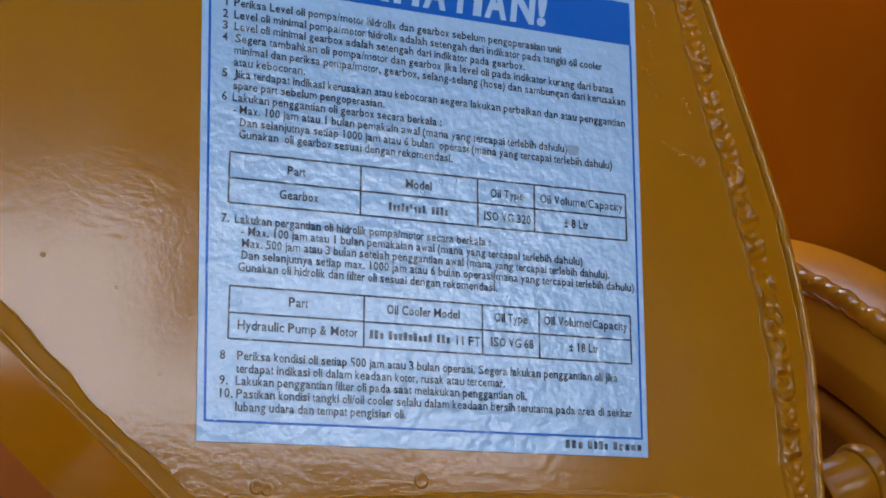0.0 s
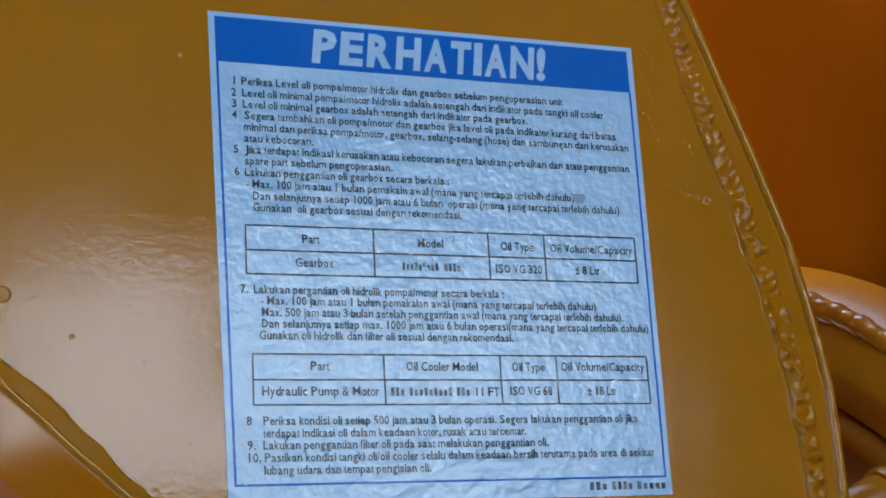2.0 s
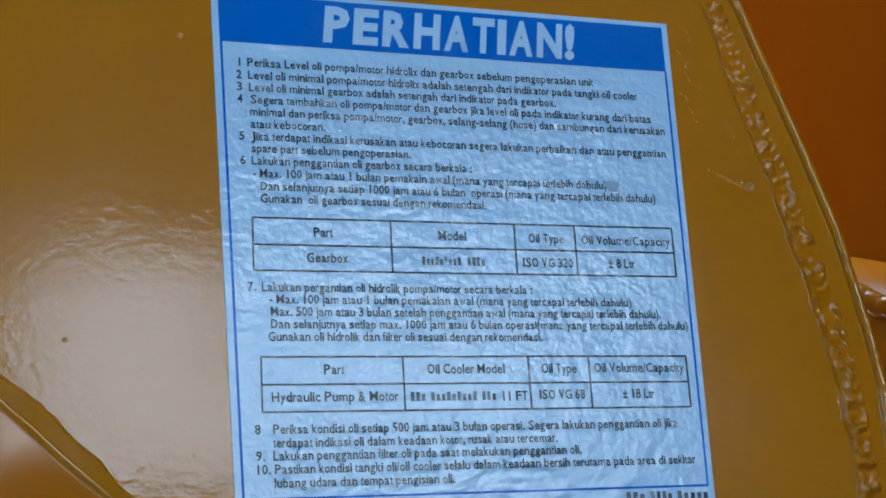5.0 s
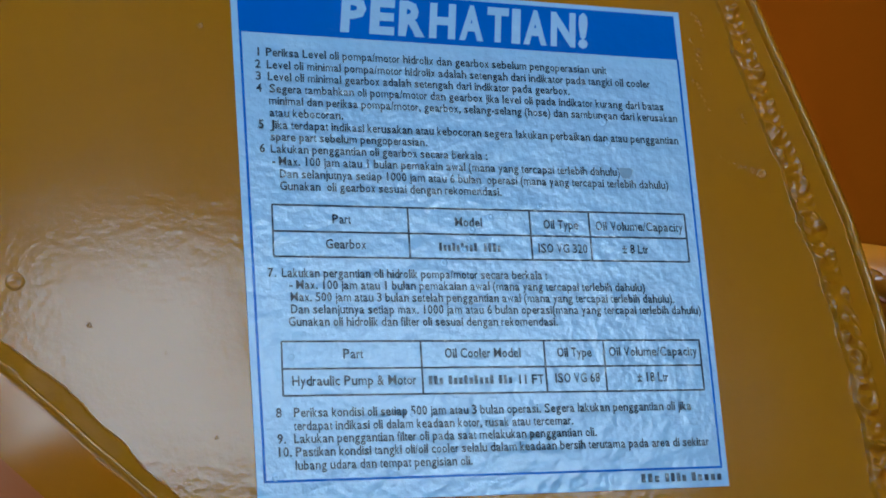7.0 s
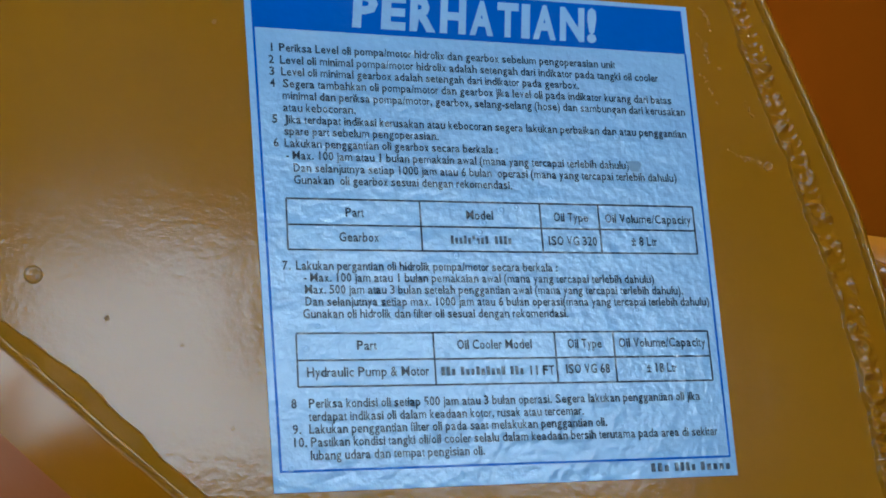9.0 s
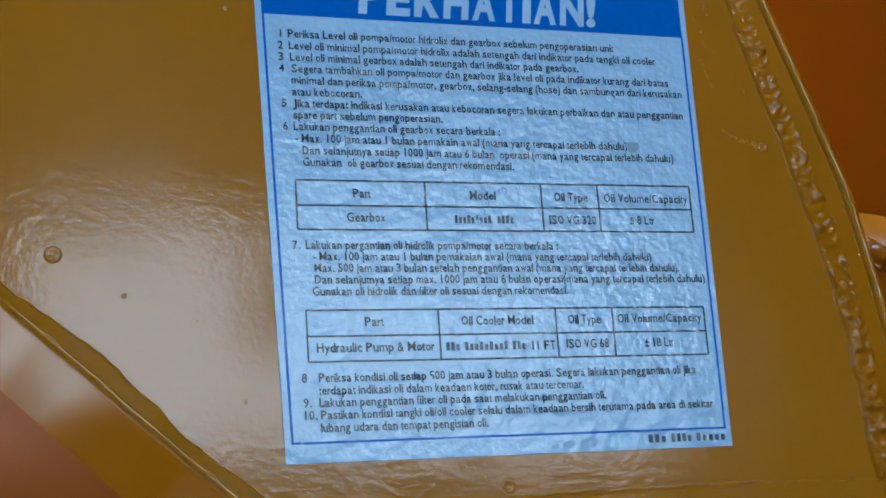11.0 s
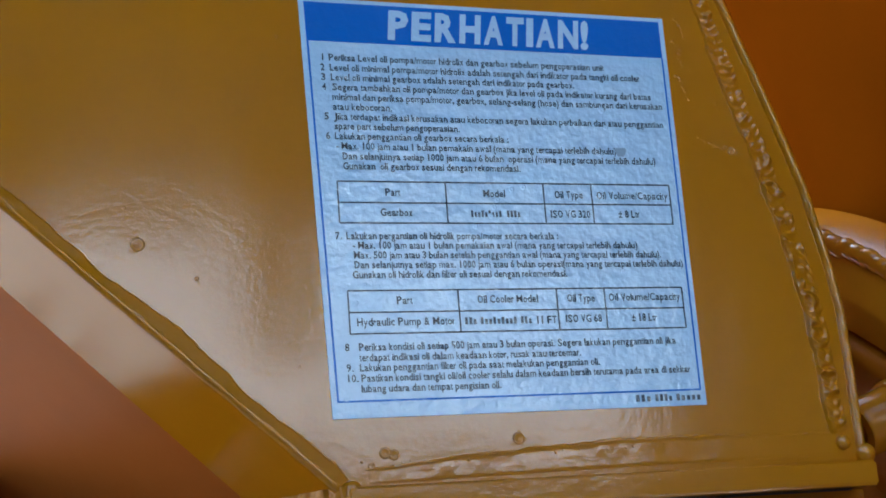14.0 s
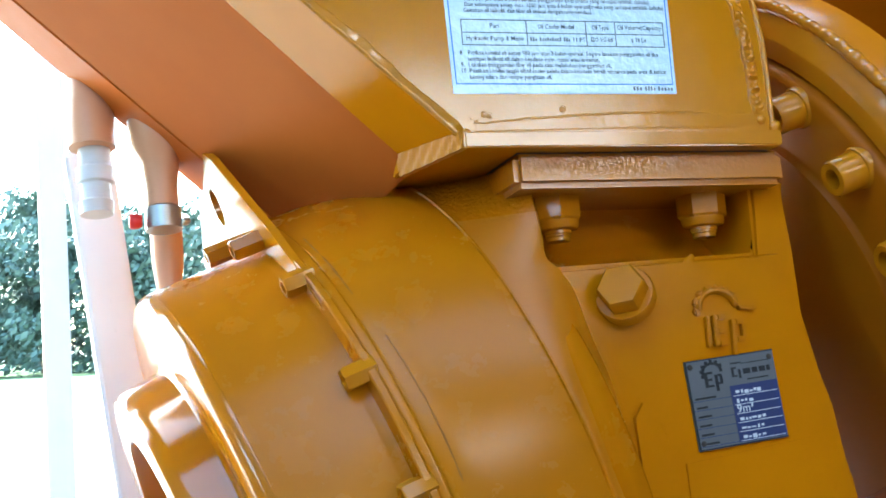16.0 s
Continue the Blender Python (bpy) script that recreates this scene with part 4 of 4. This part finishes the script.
# ---- lifting lug ----
lug = thing("lifting_lug", on_axis(0.31, 1.38, 178.0), "yellow steel lifting lug bolted on the gearbox flange", "lifting lug")


def ring_hole(outer, hole, thick, near):
    """A plate perpendicular to the axis with a hole; both loops have the same number of points."""
    bm = bmesh.new()
    loops = [[bm.verts.new(p + AXIS * d) for p in loop] for d in (0, thick) for loop in (outer, hole)]
    n = len(outer)
    for k in range(n):
        j = (k + 1) % n
        bm.faces.new((loops[0][k], loops[0][j], loops[1][j], loops[1][k]))
        bm.faces.new((loops[2][k], loops[2][j], loops[3][j], loops[3][k]))
        bm.faces.new((loops[0][k], loops[0][j], loops[2][j], loops[2][k]))
        bm.faces.new((loops[1][k], loops[1][j], loops[3][j], loops[3][k]))
    return bm


corners = [(1.28, 218.0), (1.74, 216.0), (1.70, 200.0), (1.765, 187.5), (1.785, 184.0), (1.79, 181.0), (1.778, 178.0), (1.725, 174.0), (1.56, 164.0), (1.455, 152.0), (1.385, 140.0), (1.34, 131.0), (1.28, 135.0), (1.28, 160.0), (1.28, 190.0)]
loop = spread([on_axis(0.262, r, d) for r, d in corners + corners[:1]], 0.004)[:-1]
middle = on_axis(0.262, 1.548, 184.0)
hole = []
for p in loop:
    d = (p - middle)
    a = math.atan2(d.dot(RIM_V), d.dot(RIM_U))
    hole.append(middle + RIM_U * math.cos(a) * 0.0185 + RIM_V * math.sin(a) * 0.0165)
part("lug_plate", ring_hole(loop, hole, 0.007, 0), yellow_plate, lug)

# ---- drum flange and drum ----
drum = thing("mixer_drum", on_axis(-3.0, 1.6, 0.0), "orange painted concrete mixer drum behind the gearbox", "mixer drum")
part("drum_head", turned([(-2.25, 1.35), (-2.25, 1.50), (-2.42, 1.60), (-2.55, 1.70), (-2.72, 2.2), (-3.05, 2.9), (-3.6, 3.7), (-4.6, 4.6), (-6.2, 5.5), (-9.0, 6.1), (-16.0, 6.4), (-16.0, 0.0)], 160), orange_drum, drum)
part("flange_disc", turned([(-2.06, 0.2), (-2.06, 0.985), (-2.068, 1.005), (-2.092, 1.018), (-2.10, 1.03), (-2.10, 1.350), (-2.106, 1.366), (-2.122, 1.384), (-2.145, 1.390), (-2.30, 1.390)], 192), orange_flange, drum, "orange-yellow bolted flange ring")
part("flange_gap", turned([(-2.20, 1.388), (-2.20, 1.402)], 160), dark_gap, drum)
part("drum_ring", turned([(-2.30, 1.400), (-2.160, 1.400), (-2.152, 1.408), (-2.150, 1.50), (-2.156, 1.513), (-2.205, 1.595), (-2.215, 1.602), (-2.42, 1.62), (-2.44, 1.58)], 192), orange_ring, drum, "orange welded ring round the flange")
path = [on_axis(-2.222, 1.622 + 0.006 * math.sin(k * 0.7) * math.sin(k * 0.23), 200 - k * 0.25) for k in range(720)]
part("ring_weld", tube(path, 0.0062, 16, 0.8, (on_axis(1, 0) - on_axis(0, 0)).normalized(), 0.26, 48.0, 31.0), orange_gloss, drum, "lumpy glossy weld round the ring")
for degrees in (152.0, 133.3, 114.3, 95.4, 76.4, 57.4):
    at = on_axis(-2.10, 1.285, degrees)
    part("socket_screw", lathe(at, AXIS, [(-0.01, 0.0195), (0.0012, 0.0195), (0.0028, 0.0185), (0.0032, 0.0168), (0.0265, 0.0165), (0.0285, 0.0150), (0.0285, 0.0092), (0.012, 0.0088), (0.011, 0.001)], 28), yellow_bolt, drum)

# ---- orange cross panel behind the bracket ----
panel = thing("cross_panel", V(-0.7, 0.9, 0.1), "orange painted steel cross panel between the brackets", "panel")
part("panel_plate", prism([V(-0.05, 0.36, -0.20), V(-2.2, 0.36, 1.80), V(-2.35, 1.3, 1.42), V(-0.30, 1.3, -0.47)], V(0.03, 0.01, 0.033), 0.002), orange_paint, panel)
part("panel_flange", prism([V(-2.35, 1.3, 1.42), V(-0.30, 1.3, -0.47), V(-0.36, 1.62, -0.47), V(-2.41, 1.62, 1.42)], V(0.03, 0.0, 0.033), 0.002), orange_paint, panel)

# ---- pipes, posts ----
def swell(base, way, profile, mat, parent, name, label=""):
    return part(name, lathe(base, way, profile, 28), mat, parent, label)


water = thing("water_pipe", V(-0.99, 1.5, -1.9), "orange painted water pipe with a steel hose clamp", "pipe")
UPW = Vector((0.0, 0.1, 1.0))
swell(V(-0.985, 1.5, -2.6), UPW, [(0, 0.0125), (0.42, 0.0125), (0.44, 0.015), (0.455, 0.016), (0.485, 0.016)], glare_orange, water, "tube")
swell(V(-1.02, 1.5, -0.262), UPW, [(0, 0.0155), (0.0, 0.0178), (0.021, 0.0178), (0.021, 0.0155)], steel, water, "hose_clamp", "bright steel hose clamp")
swell(V(-1.02, 1.5, -0.15), UPW, [(0, 0.0155), (0.02, 0.0155), (0.045, 0.018), (0.06, 0.026), (0.085, 0.030), (0.12, 0.030)], glare_orange, water, "funnel")
swell(V(-1.125, 1.48, -0.22), Vector((-1, 0, 0)), [(0, 0.006), (0.004, 0.0075), (0.010, 0.0075), (0.012, 0.006)], red_plastic, water, "clamp_screw", "red screw cap")
swell(V(-0.93, 1.48, -0.225), Vector((1, 0, 0)), [(0, 0.004), (0.004, 0.004), (0.007, 0.0025)], steel, water, "screw_end")

hose = thing("hose_union", V(-1.36, 1.6, 0.05), "pale grey hose with ribbed unions below an orange block", "hose")
swell(V(-1.335, 1.6, 0.17), UPW, [(0, 0.023), (0.045, 0.023), (0.050, 0.021), (0.075, 0.021)], glare_orange, hose, "block")
swell(V(-1.325, 1.6, -0.16), UPW, [(0, 0.016), (0.012, 0.017), (0.014, 0.0148), (0.030, 0.0148), (0.032, 0.018), (0.046, 0.018), (0.049, 0.0155), (0.068, 0.0155)], hose_grey, hose, "union")


def post_between(name, a, b, width, label):
    """A square steel post between two points of the world."""
    t = thing(name, a, label, "post", world_frame=True)
    d = Vector(b) - Vector(a)
    m = Matrix.Translation((Vector(a) + Vector(b)) / 2) @ d.to_track_quat("Z", "Y").to_matrix().to_4x4() @ Matrix.Diagonal((width, width, d.length, 1))
    bm = bmesh.new()
    bmesh.ops.create_cube(bm, size=1.0, matrix=m)
    bmesh.ops.bevel(bm, geom=bm.edges[:], offset=0.004, segments=2, affect="EDGES")
    part("upright", bm, white_paint, t)
    return t


post_between("white_post", (-0.165, 4.0, 0.0), (-0.17, 4.0, 3.4), 0.09, "white painted upright steel post in the yard")
post_between("white_brace", (-0.08, 0.5, 0.0), (-0.262, 0.5, 1.52), 0.05, "white painted sloping steel brace behind the gearbox")


# ---- trees beyond the lawn ----
def tree(x, y, height, spread_, seed):
    rnd = random.Random(seed)
    t = thing("tree", (x, y, 0), "dark green leafy tree beyond the lawn", "tree", "trees beyond the lawn", world_frame=True)
    bm = tube([Vector((x, y, 0)), Vector((x + 0.1, y, height * 0.3)), Vector((x - 0.1, y, height * 0.6)), Vector((x, y, height * 0.85))], 0.16, 8, 1.0, Vector((0, -1, 0)), drop=0)
    for v in bm.verts:
        f = 1 - 0.8 * v.co.z / height
        v.co.x, v.co.y = x + (v.co.x - x) * f, y + (v.co.y - y) * f
    part("trunk", bm, bark, t)
    bm = bmesh.new()
    clumps = [(rnd.gauss(0, 0.45), rnd.gauss(0, 0.45), rnd.uniform(0.08, 1.0)) for _ in range(40)]
    for cx, cy, cz in clumps:
        c = Vector((x + cx * spread_, y + cy * spread_, cz * height))
        for _ in range(110):
            d = Vector((rnd.gauss(0, 1), rnd.gauss(0, 1), rnd.gauss(0, 0.8))) * 0.5
            p, s = c + d, rnd.uniform(0.16, 0.34)
            u = Vector((rnd.gauss(0, 1), rnd.gauss(0, 1), rnd.gauss(0, 1))).normalized()
            w = u.orthogonal().normalized()
            k = u.cross(w)
            vs = [bm.verts.new(p + w * s), bm.verts.new(p + k * s * 0.5), bm.verts.new(p - w * s), bm.verts.new(p - k * s * 0.5)]
            bm.faces.new(vs)
    part("crown", bm, leaf_hazy, t)
    return t


for i, (x, y, h, w) in enumerate(((-6.0, 78, 9.0, 4.0), (-1.5, 74, 7.5, 3.5), (2.0, 80, 9.5, 4.0), (5.5, 75, 7.0, 3.5), (8.5, 79, 8.5, 4.0), (12.0, 76, 9.0, 4.0), (16.5, 78, 8.0, 4.0), (0.2, 90, 10.0, 4.5), (7.0, 92, 9.5, 4.5), (-10.0, 84, 9.0, 4.0))):
    tree(x, y, h, w, 40 + i)
